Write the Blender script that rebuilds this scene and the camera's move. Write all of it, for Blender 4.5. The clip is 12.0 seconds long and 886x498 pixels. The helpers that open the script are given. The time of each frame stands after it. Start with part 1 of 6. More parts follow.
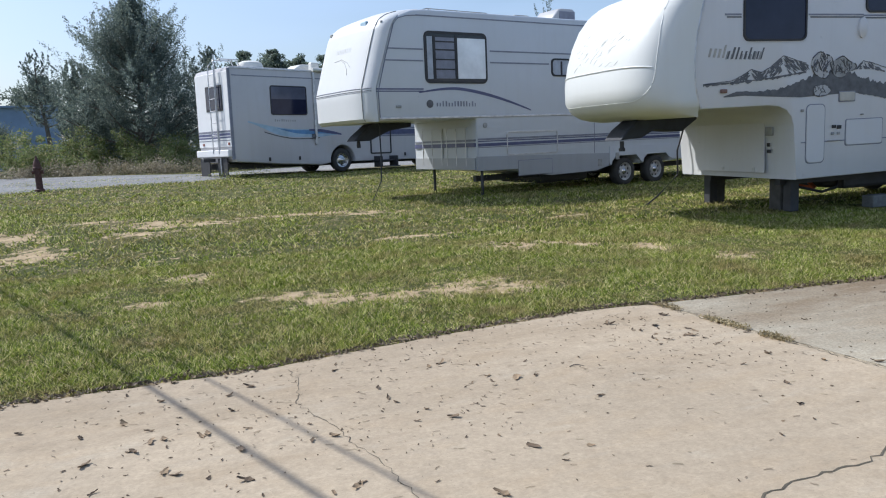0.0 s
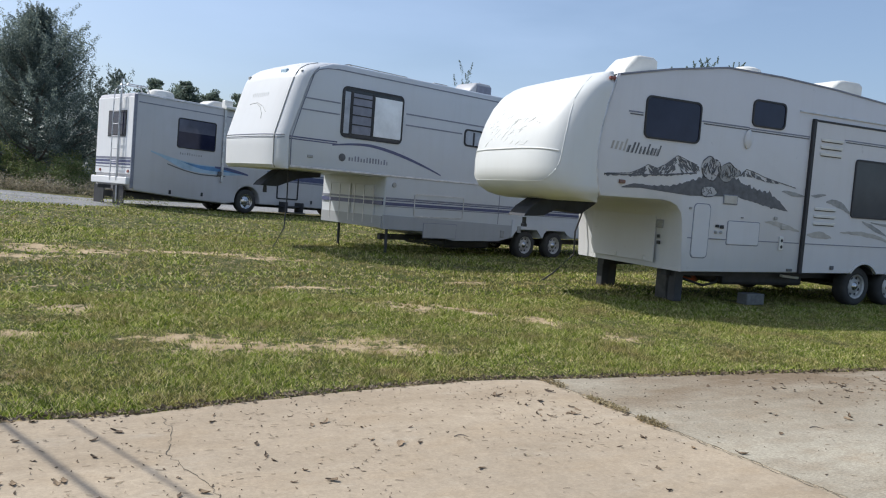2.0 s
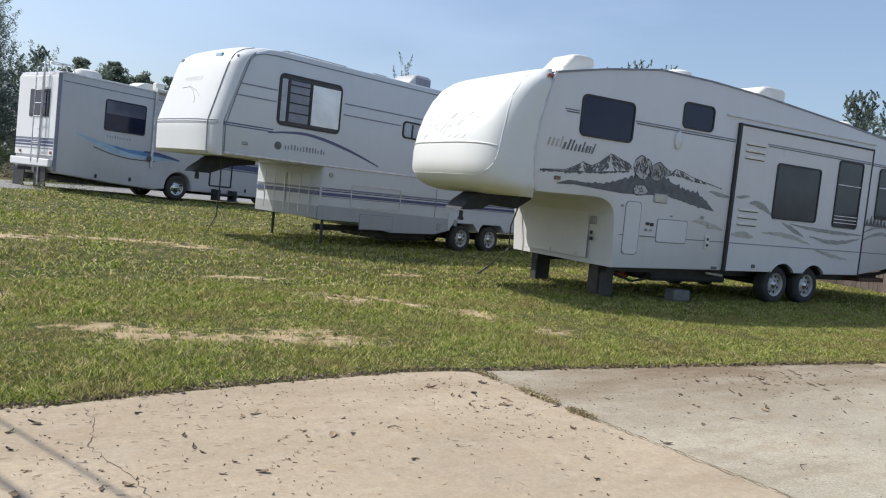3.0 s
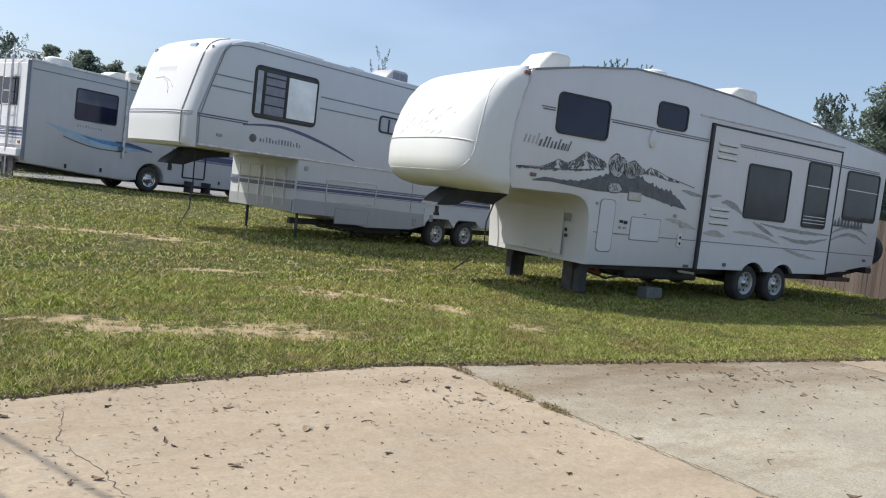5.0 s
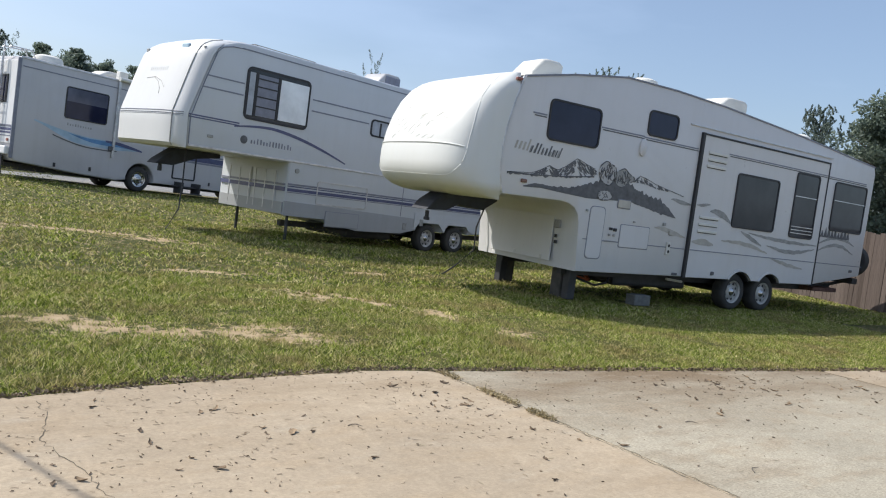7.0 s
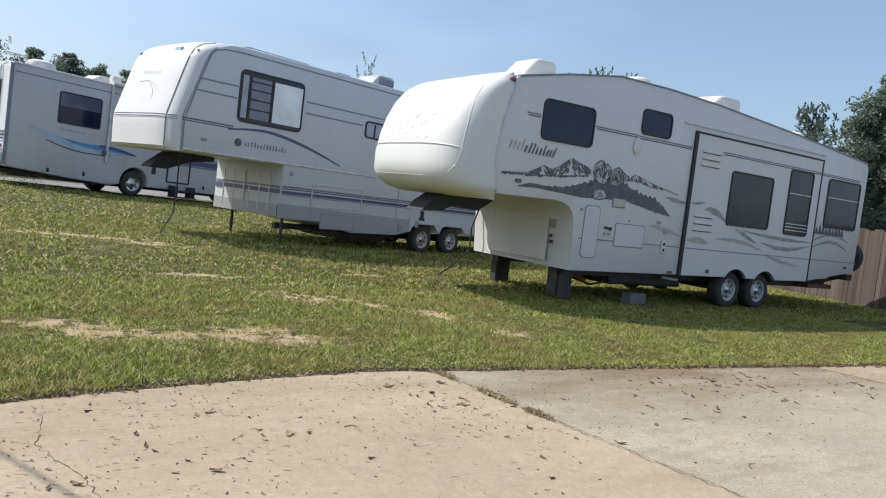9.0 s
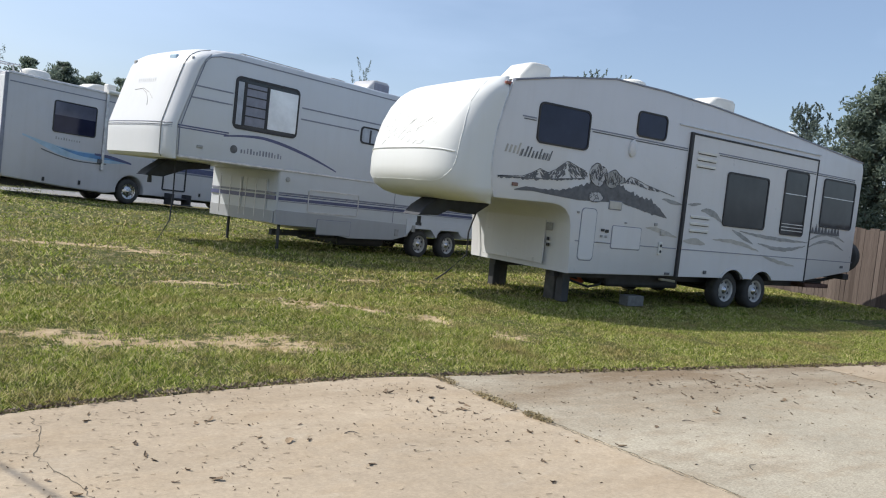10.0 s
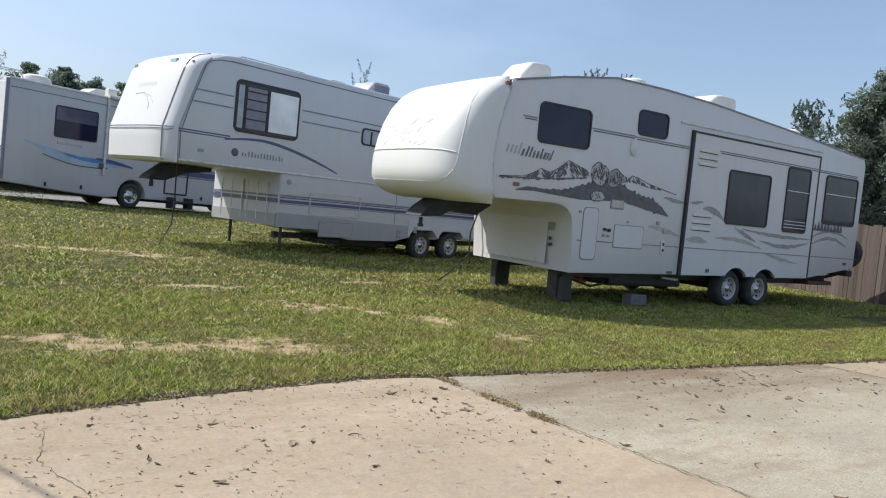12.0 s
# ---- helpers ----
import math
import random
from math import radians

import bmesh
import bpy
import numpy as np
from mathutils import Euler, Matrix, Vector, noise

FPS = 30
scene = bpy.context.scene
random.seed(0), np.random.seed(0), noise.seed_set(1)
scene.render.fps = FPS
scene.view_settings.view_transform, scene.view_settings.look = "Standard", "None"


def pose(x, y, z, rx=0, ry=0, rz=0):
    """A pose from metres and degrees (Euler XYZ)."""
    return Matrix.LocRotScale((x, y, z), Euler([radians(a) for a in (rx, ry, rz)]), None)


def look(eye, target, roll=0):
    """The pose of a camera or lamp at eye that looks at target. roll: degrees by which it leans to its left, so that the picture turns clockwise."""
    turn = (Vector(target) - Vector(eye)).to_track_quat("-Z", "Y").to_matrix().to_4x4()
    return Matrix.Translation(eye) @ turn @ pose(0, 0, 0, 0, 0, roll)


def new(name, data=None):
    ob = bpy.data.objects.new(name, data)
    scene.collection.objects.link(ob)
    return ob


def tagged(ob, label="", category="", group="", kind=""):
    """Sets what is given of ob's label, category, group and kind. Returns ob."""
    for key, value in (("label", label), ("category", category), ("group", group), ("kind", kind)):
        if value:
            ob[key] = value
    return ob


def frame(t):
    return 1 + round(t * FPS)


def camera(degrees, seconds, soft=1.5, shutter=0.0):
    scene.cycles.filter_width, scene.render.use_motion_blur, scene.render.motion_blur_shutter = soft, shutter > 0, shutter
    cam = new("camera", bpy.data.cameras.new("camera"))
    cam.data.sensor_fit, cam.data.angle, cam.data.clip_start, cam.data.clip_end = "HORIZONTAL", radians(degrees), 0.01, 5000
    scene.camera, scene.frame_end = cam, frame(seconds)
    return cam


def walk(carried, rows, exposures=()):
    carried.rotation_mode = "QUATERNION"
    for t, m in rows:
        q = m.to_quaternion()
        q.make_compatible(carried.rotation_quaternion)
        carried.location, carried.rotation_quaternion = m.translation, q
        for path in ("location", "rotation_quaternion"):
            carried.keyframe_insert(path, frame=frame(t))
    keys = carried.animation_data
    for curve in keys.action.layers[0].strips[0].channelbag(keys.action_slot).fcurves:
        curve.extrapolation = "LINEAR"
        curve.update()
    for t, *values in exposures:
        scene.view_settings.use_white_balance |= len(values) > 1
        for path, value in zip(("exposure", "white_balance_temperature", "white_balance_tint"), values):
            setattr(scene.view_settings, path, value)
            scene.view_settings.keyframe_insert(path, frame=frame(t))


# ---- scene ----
cam = camera(62.3, 12.0, 1.1)
PATH = [
    (0, (0.026, 0.03, 1.314), (0.619, 1.917, 1.011), -2.9),
    (0.5, (0.021, 0.025, 1.319), (0.524, 1.936, 1.007), -2.1),
    (1, (0.009, 0.02, 1.327), (0.456, 1.947, 1.032), -0.8),
    (1.5, (0.018, 0.022, 1.337), (0.636, 1.914, 1.147), 1.0),
    (2, (0.014, 0.024, 1.342), (0.867, 1.827, 1.198), 4.0),
    (2.5, (0.014, 0.022, 1.335), (0.917, 1.8, 1.187), 4.7),
    (3, (0.012, 0.028, 1.333), (1.02, 1.749, 1.184), 5.5),
    (5, (0.007, 0.029, 1.329), (1.074, 1.714, 1.175), 6.3),
    (5.5, (0.002, 0.026, 1.335), (1.087, 1.699, 1.187), 6.8),
    (6, (0.002, 0.024, 1.334), (1.096, 1.692, 1.188), 7.1),
    (6.5, (0.005, 0.023, 1.334), (1.092, 1.695, 1.19), 7.1),
    (7, (0.007, 0.022, 1.33), (1.096, 1.694, 1.192), 7.2),
    (9, (0.013, 0.019, 1.322), (1.111, 1.685, 1.189), 6.6),
    (9.5, (0.009, 0.023, 1.323), (1.11, 1.687, 1.197), 6.1),
    (10, (0.008, 0.025, 1.325), (1.113, 1.688, 1.204), 5.9),
    (10.5, (0.01, 0.022, 1.325), (1.113, 1.686, 1.211), 5.5),
    (11, (0.014, 0.02, 1.326), (1.116, 1.684, 1.208), 5.4),
    (11.5, (0.016, 0.028, 1.316), (1.115, 1.694, 1.195), 5.4),
    (12, (0.015, 0.03, 1.323), (1.115, 1.697, 1.204), 5.3),
]
walk(cam, [(t, look(eye, target, roll)) for t, eye, target, roll in PATH], [(0, 0.15, 5910, 10), (1, 0.08, 5910, 10), (1.5, 0.0, 5990, 10), (2.5, 0.13, 6240, 10), (5, 0.21, 6350, 10), (12, 0.21, 6340, 10)])

# ---- light: a hazy blue sky and a high sun beyond the trailers ----
SUN_TO = Vector((-0.72, 0.59, 1.0)).normalized()
world = bpy.data.worlds.new("sky")
scene.world = world
world.use_nodes = True
wn = world.node_tree
sky = wn.nodes.new("ShaderNodeTexSky")
sky.sky_type, sky.sun_disc = "NISHITA", False
sky.sun_elevation = math.asin(SUN_TO.z)
sky.sun_rotation = math.atan2(SUN_TO.x, SUN_TO.y)
sky.air_density, sky.dust_density, sky.ozone_density = 1.0, 2.4, 2.0
# thin high haze: a pale veil with soft, drawn-out cloud
wc = wn.nodes.new("ShaderNodeTexCoord")
wm = wn.nodes.new("ShaderNodeMapping")
wm.inputs["Scale"].default_value = (1.0, 1.6, 4.5)
wno = wn.nodes.new("ShaderNodeTexNoise")
wno.inputs["Scale"].default_value, wno.inputs["Detail"].default_value = 1.7, 5.0
wr = wn.nodes.new("ShaderNodeMapRange")
wr.inputs["From Min"].default_value, wr.inputs["From Max"].default_value = 0.42, 0.72
wr.inputs["To Min"].default_value, wr.inputs["To Max"].default_value = 0.16, 0.46
wx = wn.nodes.new("ShaderNodeMix")
wx.data_type = "RGBA"
wx.inputs[7].default_value = (4.5, 5.6, 7.4, 1.0)
wn.links.new(wc.outputs["Generated"], wm.inputs["Vector"])
wn.links.new(wm.outputs[0], wno.inputs["Vector"])
wn.links.new(wno.outputs["Fac"], wr.inputs["Value"])
wn.links.new(wr.outputs[0], wx.inputs[0])
wn.links.new(sky.outputs[0], wx.inputs[6])
wn.links.new(wx.outputs[2], wn.nodes["Background"].inputs[0])
wn.nodes["Background"].inputs[1].default_value = 0.135
sun = new("sun", bpy.data.lights.new("sun", "SUN"))
sun.data.energy, sun.data.angle, sun.data.color = 4.2, radians(0.3), (1.0, 0.95, 0.86)
sun.matrix_world = look(SUN_TO * 60, (0, 0, 0))


# ---- materials ----
def rgb(c):
    return (c[0], c[1], c[2], 1.0)


class Nodes:
    """A small helper round a node tree."""

    def __init__(self, name):
        self.mat = bpy.data.materials.new(name)
        self.mat.use_nodes = True
        self.tree = self.mat.node_tree
        self.bsdf = self.tree.nodes["Principled BSDF"]
        self.coord = self.tree.nodes.new("ShaderNodeTexCoord")

    def add(self, kind):
        return self.tree.nodes.new(kind)

    def link(self, a, b):
        self.tree.links.new(a, b)

    def noise(self, scale, detail=4.0, rough=0.6, stretch=None, space="Object"):
        n = self.add("ShaderNodeTexNoise")
        n.inputs["Scale"].default_value, n.inputs["Detail"].default_value, n.inputs["Roughness"].default_value = scale, detail, rough
        src = self.coord.outputs[space]
        if stretch:
            m = self.add("ShaderNodeMapping")
            m.inputs["Scale"].default_value = stretch
            self.link(src, m.inputs["Vector"])
            src = m.outputs[0]
        self.link(src, n.inputs["Vector"])
        return n.outputs["Fac"]

    def ramp(self, fac, *stops):
        r = self.add("ShaderNodeValToRGB")
        while len(r.color_ramp.elements) < len(stops):
            r.color_ramp.elements.new(0.5)
        for e, (p, c) in zip(r.color_ramp.elements, stops):
            e.position, e.color = p, rgb(c) if len(c) == 3 else c
        self.link(fac, r.inputs[0])
        return r.outputs[0]

    def mix(self, fac, a, b, how="MIX"):
        m = self.add("ShaderNodeMix")
        m.data_type, m.blend_type = "RGBA", how
        for sock, v in ((m.inputs[0], fac), (m.inputs[6], a), (m.inputs[7], b)):
            if isinstance(v, (int, float)):
                sock.default_value = v
            elif isinstance(v, tuple):
                sock.default_value = rgb(v)
            else:
                self.link(v, sock)
        return m.outputs[2]

    def bump(self, height, strength, distance=0.01):
        b = self.add("ShaderNodeBump")
        b.inputs["Strength"].default_value, b.inputs["Distance"].default_value = strength, distance
        self.link(height, b.inputs["Height"])
        self.link(b.outputs[0], self.bsdf.inputs["Normal"])

    def done(self, color, rough, metal=0.0, spec=0.5):
        if isinstance(color, tuple):
            self.bsdf.inputs["Base Color"].default_value = rgb(color)
        else:
            self.link(color, self.bsdf.inputs["Base Color"])
        if isinstance(rough, float):
            self.bsdf.inputs["Roughness"].default_value = rough
        else:
            self.link(rough, self.bsdf.inputs["Roughness"])
        self.bsdf.inputs["Metallic"].default_value = metal
        self.bsdf.inputs["Specular IOR Level"].default_value = spec
        return self.mat


def shell(name, c, rough=0.35, grime=0.12, bump=0.15, streak=1.0):
    """Weathered gelcoat or painted siding: faint blotches, vertical rain streaks, a soft waviness."""
    n = Nodes(name)
    dirt = tuple(v * w for v, w in zip(c, (0.62, 0.58, 0.5)))
    blot = n.ramp(n.noise(0.9, 5), (0.4, (0, 0, 0)), (0.75, (1, 1, 1)))
    run = n.ramp(n.noise(3.0, 4, 0.6, (2.2, 2.2, 0.16)), (0.5, (0, 0, 0)), (0.85, (1, 1, 1)))
    a = n.mix(n.mix(1.0, blot, (grime, grime, grime), "MULTIPLY"), c, dirt)
    a = n.mix(n.mix(1.0, run, (grime * streak,) * 3, "MULTIPLY"), a, dirt)
    n.bump(n.noise(1.6, 3), bump, 0.02)
    r = n.ramp(n.noise(5, 4), (0.3, (rough - 0.08,) * 3), (0.7, (rough + 0.12,) * 3))
    return n.done(a, r)


def plain(name, c, rough=0.5, metal=0.0, vary=0.25, scale=6.0, bump=0.1):
    n = Nodes(name)
    lo = tuple(v * (1 - vary) for v in c)
    hi = tuple(min(1.0, v * (1 + vary)) for v in c)
    a = n.ramp(n.noise(scale, 5), (0.3, lo), (0.7, hi))
    n.bump(n.noise(scale * 6, 3), bump, 0.004)
    return n.done(a, rough, metal)


M_W_SIDE = shell("trailer_siding_white", (0.625, 0.622, 0.627))
M_W_CAP = shell("gelcoat_cap_white", (0.66, 0.67, 0.655), 0.4, 0.10, 0.1)
M_H_SIDE = shell("fiberglass_side_white", (0.57, 0.59, 0.62))
M_H_CAP = shell("fiberglass_cap_white", (0.64, 0.645, 0.65), 0.4, 0.08)
# one motorhome white in two tones: shade put into the side, sunlight into the rear
M_M_SHADED_SIDE = shell("motorhome_shaded_side_white", (0.525, 0.515, 0.53), 0.35, 0.18)
M_M_SUNLIT_REAR = shell("motorhome_sunlit_rear_white", (0.78, 0.78, 0.78), 0.4, 0.12)
M_ROOF = shell("roof_membrane_white", (0.74, 0.74, 0.72), 0.6, 0.25)
M_SKIRT = shell("skirt_grey", (0.37, 0.38, 0.40), 0.4, 0.2)
M_TRIM = plain("aluminium_trim", (0.55, 0.55, 0.56), 0.38, 0.6)
M_BLACK = plain("black_rubber", (0.028, 0.028, 0.031), 0.6)
M_RUST = plain("rusty_brown_steel", (0.12, 0.062, 0.05), 0.8, 0, 0.4, 10, 0.4)
M_HITCH = plain("dark_blue_black_steel", (0.03, 0.034, 0.046), 0.7)
M_STEEL = plain("black_steel", (0.05, 0.05, 0.053), 0.6, 0.1)
M_TYRE = plain("tyre_rubber", (0.05, 0.049, 0.047), 0.9)
M_RIM = plain("white_steel_rim", (0.47, 0.46, 0.44), 0.5, 0.2, 0.3)
M_CHROME = plain("polished_steel_rim", (0.5, 0.5, 0.5), 0.25, 0.9, 0.15)
M_PLASTIC = plain("aged_white_plastic", (0.68, 0.67, 0.62), 0.5, 0, 0.08, 3)
M_AC = plain("grey_plastic_shroud", (0.42, 0.42, 0.43), 0.5, 0, 0.1, 3)
M_NAVY = plain("navy_stripe", (0.075, 0.085, 0.18), 0.35, 0, 0.2)
M_GREYSTR = plain("grey_stripe", (0.20, 0.21, 0.26), 0.4, 0, 0.2)
M_DECAL = plain("charcoal_decal", (0.105, 0.107, 0.115), 0.5, 0, 0.35, 9)
M_DECAL2 = plain("faded_grey_decal", (0.30, 0.30, 0.29), 0.55, 0, 0.25, 9)
M_DECAL3 = plain("faded_tan_decal", (0.42, 0.40, 0.36), 0.55, 0, 0.2, 7)
M_GHOST = plain("sun_bleached_decal", (0.60, 0.59, 0.55), 0.5, 0, 0.12, 8)
M_PALE = plain("bleached_vinyl", (0.44, 0.437, 0.435), 0.5, 0, 0.08, 8)
M_BLUE = plain("blue_swoosh", (0.10, 0.24, 0.45), 0.35, 0, 0.3, 2)
M_BLUE2 = plain("pale_blue_swoosh", (0.34, 0.47, 0.58), 0.35, 0, 0.2, 2)
M_BEIGE = plain("beige_hatch", (0.47, 0.445, 0.39), 0.5, 0, 0.15)
M_RED = plain("red_reflector", (0.27, 0.09, 0.065), 0.3)
M_ORANGE = plain("amber_marker_lamp", (0.19, 0.10, 0.075), 0.3)
M_HYDRANT = plain("faded_red_iron", (0.085, 0.04, 0.034), 0.75, 0, 0.5, 14, 0.5)
M_CORD = plain("orange_cord", (0.45, 0.10, 0.03), 0.6)
M_BARK = plain("bark", (0.14, 0.12, 0.10), 0.9, 0, 0.4, 9, 0.8)
M_BLUEMETAL = plain("blue_sheet_metal", (0.21, 0.29, 0.41), 0.5, 0.1, 0.15, 0.8)
# timber colour darkened to hold the shade under the trailer
M_POST = plain("shaded_weathered_timber", (0.085, 0.08, 0.07), 0.9, 0, 0.3, 8, 0.6)
M_CONCBLOCK = plain("grey_concrete_block", (0.17, 0.17, 0.16), 0.9, 0, 0.25, 12, 0.6)
# curtain white raised and glossed to include reflections in the pane before it
M_CLOTH = plain("white_curtain_reflecting", (0.80, 0.82, 0.84), 0.2, 0, 0.14, 2.5)
M_PALE_PANE = plain("pale_blue_pane", (0.36, 0.39, 0.44), 0.3, 0, 0.25, 4)


def glass(name, c, rough=0.06):
    """Tinted window film: dark body under a clear, slightly wavy gloss."""
    n = Nodes(name)
    a = n.ramp(n.noise(1.6, 4), (0.3, c), (0.75, tuple(v * 1.7 + 0.006 for v in c)))
    n.bump(n.noise(1.1, 2), 0.05, 0.03)
    return n.done(a, rough, 0.0, 0.32)


M_GLASS = glass("dark_tinted_glass", (0.010, 0.012, 0.034), 0.05)
M_GLASS2 = glass("smoked_glass", (0.030, 0.033, 0.038), 0.1)
# paler glass colour that stands for a reflection
M_GLASS_REFLECT = glass("glass_reflection_tone", (0.075, 0.08, 0.115), 0.08)


def concrete(name, c, warm, washed=0.5, cover=0.40, gritty=0.25):
    n = Nodes(name)
    big = n.ramp(n.noise(0.55, 5, 0.62), (0.32, tuple(v * 0.86 for v in c)), (0.68, tuple(v * 1.1 for v in c)))
    stain = n.ramp(n.noise(1.6, 6, 0.65, (1, 2.2, 1)), (0.5, (0, 0, 0)), (0.72, (0.55,) * 3))
    a = n.mix(stain, big, warm)
    soil = n.ramp(n.noise(0.8, 7, 0.72, (0.5, 1.6, 1)), (0.52, (0, 0, 0)), (0.70, (0.6,) * 3))
    a = n.mix(soil, a, tuple(v * 0.72 for v in warm))
    grey = n.ramp(n.noise(2.6, 6, 0.7, (0.6, 1.5, 1)), (0.56, (0, 0, 0)), (0.74, (0.5,) * 3))
    a = n.mix(grey, a, (0.45, 0.40, 0.32))
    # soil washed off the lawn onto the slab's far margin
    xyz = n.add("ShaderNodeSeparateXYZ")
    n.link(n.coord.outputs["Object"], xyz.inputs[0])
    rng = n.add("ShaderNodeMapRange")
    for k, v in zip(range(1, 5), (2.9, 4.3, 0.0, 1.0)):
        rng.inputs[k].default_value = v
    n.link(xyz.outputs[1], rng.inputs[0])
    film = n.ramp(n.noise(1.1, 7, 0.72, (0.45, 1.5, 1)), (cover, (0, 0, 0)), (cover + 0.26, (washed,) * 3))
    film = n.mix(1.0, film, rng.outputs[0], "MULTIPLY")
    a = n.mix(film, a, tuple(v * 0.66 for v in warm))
    fine = n.ramp(n.noise(42, 5, 0.7), (0.3, (0.84,) * 3), (0.7, (1.09,) * 3))
    a = n.mix(0.8, a, fine, "MULTIPLY")
    mid = n.ramp(n.noise(13, 6, 0.75), (0.32, (0.86,) * 3), (0.68, (1.1,) * 3))
    a = n.mix(0.9, a, mid, "MULTIPLY")
    pits = n.ramp(n.noise(130, 2, 0.5), (0.27, (0.45,) * 3), (0.36, (1, 1, 1)))
    a = n.mix(0.6, a, pits, "MULTIPLY")
    grit = n.ramp(n.noise(75, 3, 0.65, (0.6, 1.3, 1)), (0.36, (0.74,) * 3), (0.5, (1.0,) * 3), (0.64, (1.22,) * 3))
    a = n.mix(gritty, a, grit, "MULTIPLY")
    n.bump(n.noise(55, 7, 0.75), 0.28, 0.006)
    return n.done(a, 0.9, 0.0, 0.3)


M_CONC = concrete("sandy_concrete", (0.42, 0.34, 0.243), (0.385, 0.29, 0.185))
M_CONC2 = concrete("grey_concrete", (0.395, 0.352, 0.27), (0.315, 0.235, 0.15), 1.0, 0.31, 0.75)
M_FILL = plain("pale_joint_filler", (0.40, 0.33, 0.23), 0.9, 0, 0.3, 20, 0.4)
M_CRACK = plain("dirt_filled_crack", (0.10, 0.085, 0.06), 0.95)


def earth():
    """Mown turf: green and straw mottling, sandy where the attribute bare says so."""
    n = Nodes("turf_and_sand")
    att = n.add("ShaderNodeAttribute")
    att.attribute_name = "bare"
    bare = att.outputs["Fac"]
    g = n.ramp(n.noise(1.1, 6, 0.7), (0.3, (0.05, 0.066, 0.016)), (0.5, (0.085, 0.092, 0.026)), (0.72, (0.17, 0.135, 0.062)))
    tuft = n.ramp(n.noise(26, 5, 0.75), (0.32, (0.45,) * 3), (0.7, (1.4,) * 3))
    g = n.mix(0.85, g, tuft, "MULTIPLY")
    s = n.ramp(n.noise(5, 6, 0.7), (0.3, (0.36, 0.26, 0.15)), (0.7, (0.58, 0.45, 0.285)))
    m = n.add("ShaderNodeMath")
    m.operation = "MULTIPLY_ADD"
    n.link(n.noise(5.5, 7, 0.8), m.inputs[0])
    m.inputs[1].default_value = 1.1
    n.link(bare, m.inputs[2])
    edge = n.ramp(m.outputs[0], (0.615, (0, 0, 0)), (0.675, (1, 1, 1)))
    a = n.mix(edge, g, s)
    n.bump(n.noise(30, 6, 0.75), 0.9, 0.03)
    return n.done(a, 0.95, 0.0, 0.2)


M_EARTH = earth()


def gravel():
    n = Nodes("pale_gravel")
    a = n.ramp(n.noise(0.5, 5), (0.35, (0.17, 0.163, 0.15)), (0.7, (0.25, 0.238, 0.215)))
    v = n.add("ShaderNodeTexVoronoi")
    v.inputs["Scale"].default_value = 22
    n.link(n.coord.outputs["Object"], v.inputs["Vector"])
    a = n.mix(0.55, a, v.outputs["Color"], "OVERLAY")
    bw = n.add("ShaderNodeHueSaturation")
    bw.inputs["Saturation"].default_value = 0.18
    n.link(a, bw.inputs["Color"])
    n.bump(v.outputs["Distance"], 0.8, 0.03)
    return n.done(bw.outputs[0], 0.95, 0.0, 0.2)


M_GRAVEL = gravel()


def leafy(name, dark, light, tip=None, trans=0.35):
    """Leaves or blades: each island has its own tone, and some light passes through."""
    n = Nodes(name)
    geo = n.add("ShaderNodeNewGeometry")
    stops = [(0.0, dark), (0.7, light)] + ([(0.95, tip)] if tip else [])
    a = n.ramp(geo.outputs["Random Per Island"], *stops)
    big = n.ramp(n.noise(0.7, 4), (0.3, (0.72,) * 3), (0.7, (1.18,) * 3))
    a = n.mix(1.0, a, big, "MULTIPLY")
    n.done(a, 0.6, 0.0, 0.35)
    t = n.add("ShaderNodeBsdfTranslucent")
    n.link(a, t.inputs[0])
    mx = n.add("ShaderNodeMixShader")
    mx.inputs[0].default_value = trans
    n.link(n.bsdf.outputs[0], mx.inputs[1])
    n.link(t.outputs[0], mx.inputs[2])
    n.link(mx.outputs[0], n.tree.nodes["Material Output"].inputs["Surface"])
    return n.mat


def turf_blades():
    """Mown blades: green to straw by blade, with drier and lusher places a hand to a few steps wide."""
    n = Nodes("grass_blades")
    geo = n.add("ShaderNodeNewGeometry")
    a = n.ramp(geo.outputs["Random Per Island"], (0.0, (0.035, 0.055, 0.008)), (0.3, (0.16, 0.215, 0.022)), (0.68, (0.37, 0.425, 0.07)), (0.9, (0.74, 0.64, 0.34)))
    dry = n.ramp(n.noise(1.25, 7, 0.75), (0.46, (0, 0, 0)), (0.63, (0.75,) * 3))
    a = n.mix(dry, a, n.mix(geo.outputs["Random Per Island"], (0.15, 0.11, 0.045), (0.50, 0.39, 0.175)))
    spots = n.ramp(n.noise(6, 6, 0.8), (0.32, (0.58,) * 3), (0.68, (1.45,) * 3))
    a = n.mix(1.0, a, spots, "MULTIPLY")
    n.done(a, 0.7, 0.0, 0.25)
    t = n.add("ShaderNodeBsdfTranslucent")
    n.link(a, t.inputs[0])
    mx = n.add("ShaderNodeMixShader")
    mx.inputs[0].default_value = 0.35
    n.link(n.bsdf.outputs[0], mx.inputs[1])
    n.link(t.outputs[0], mx.inputs[2])
    n.link(mx.outputs[0], n.tree.nodes["Material Output"].inputs["Surface"])
    return n.mat


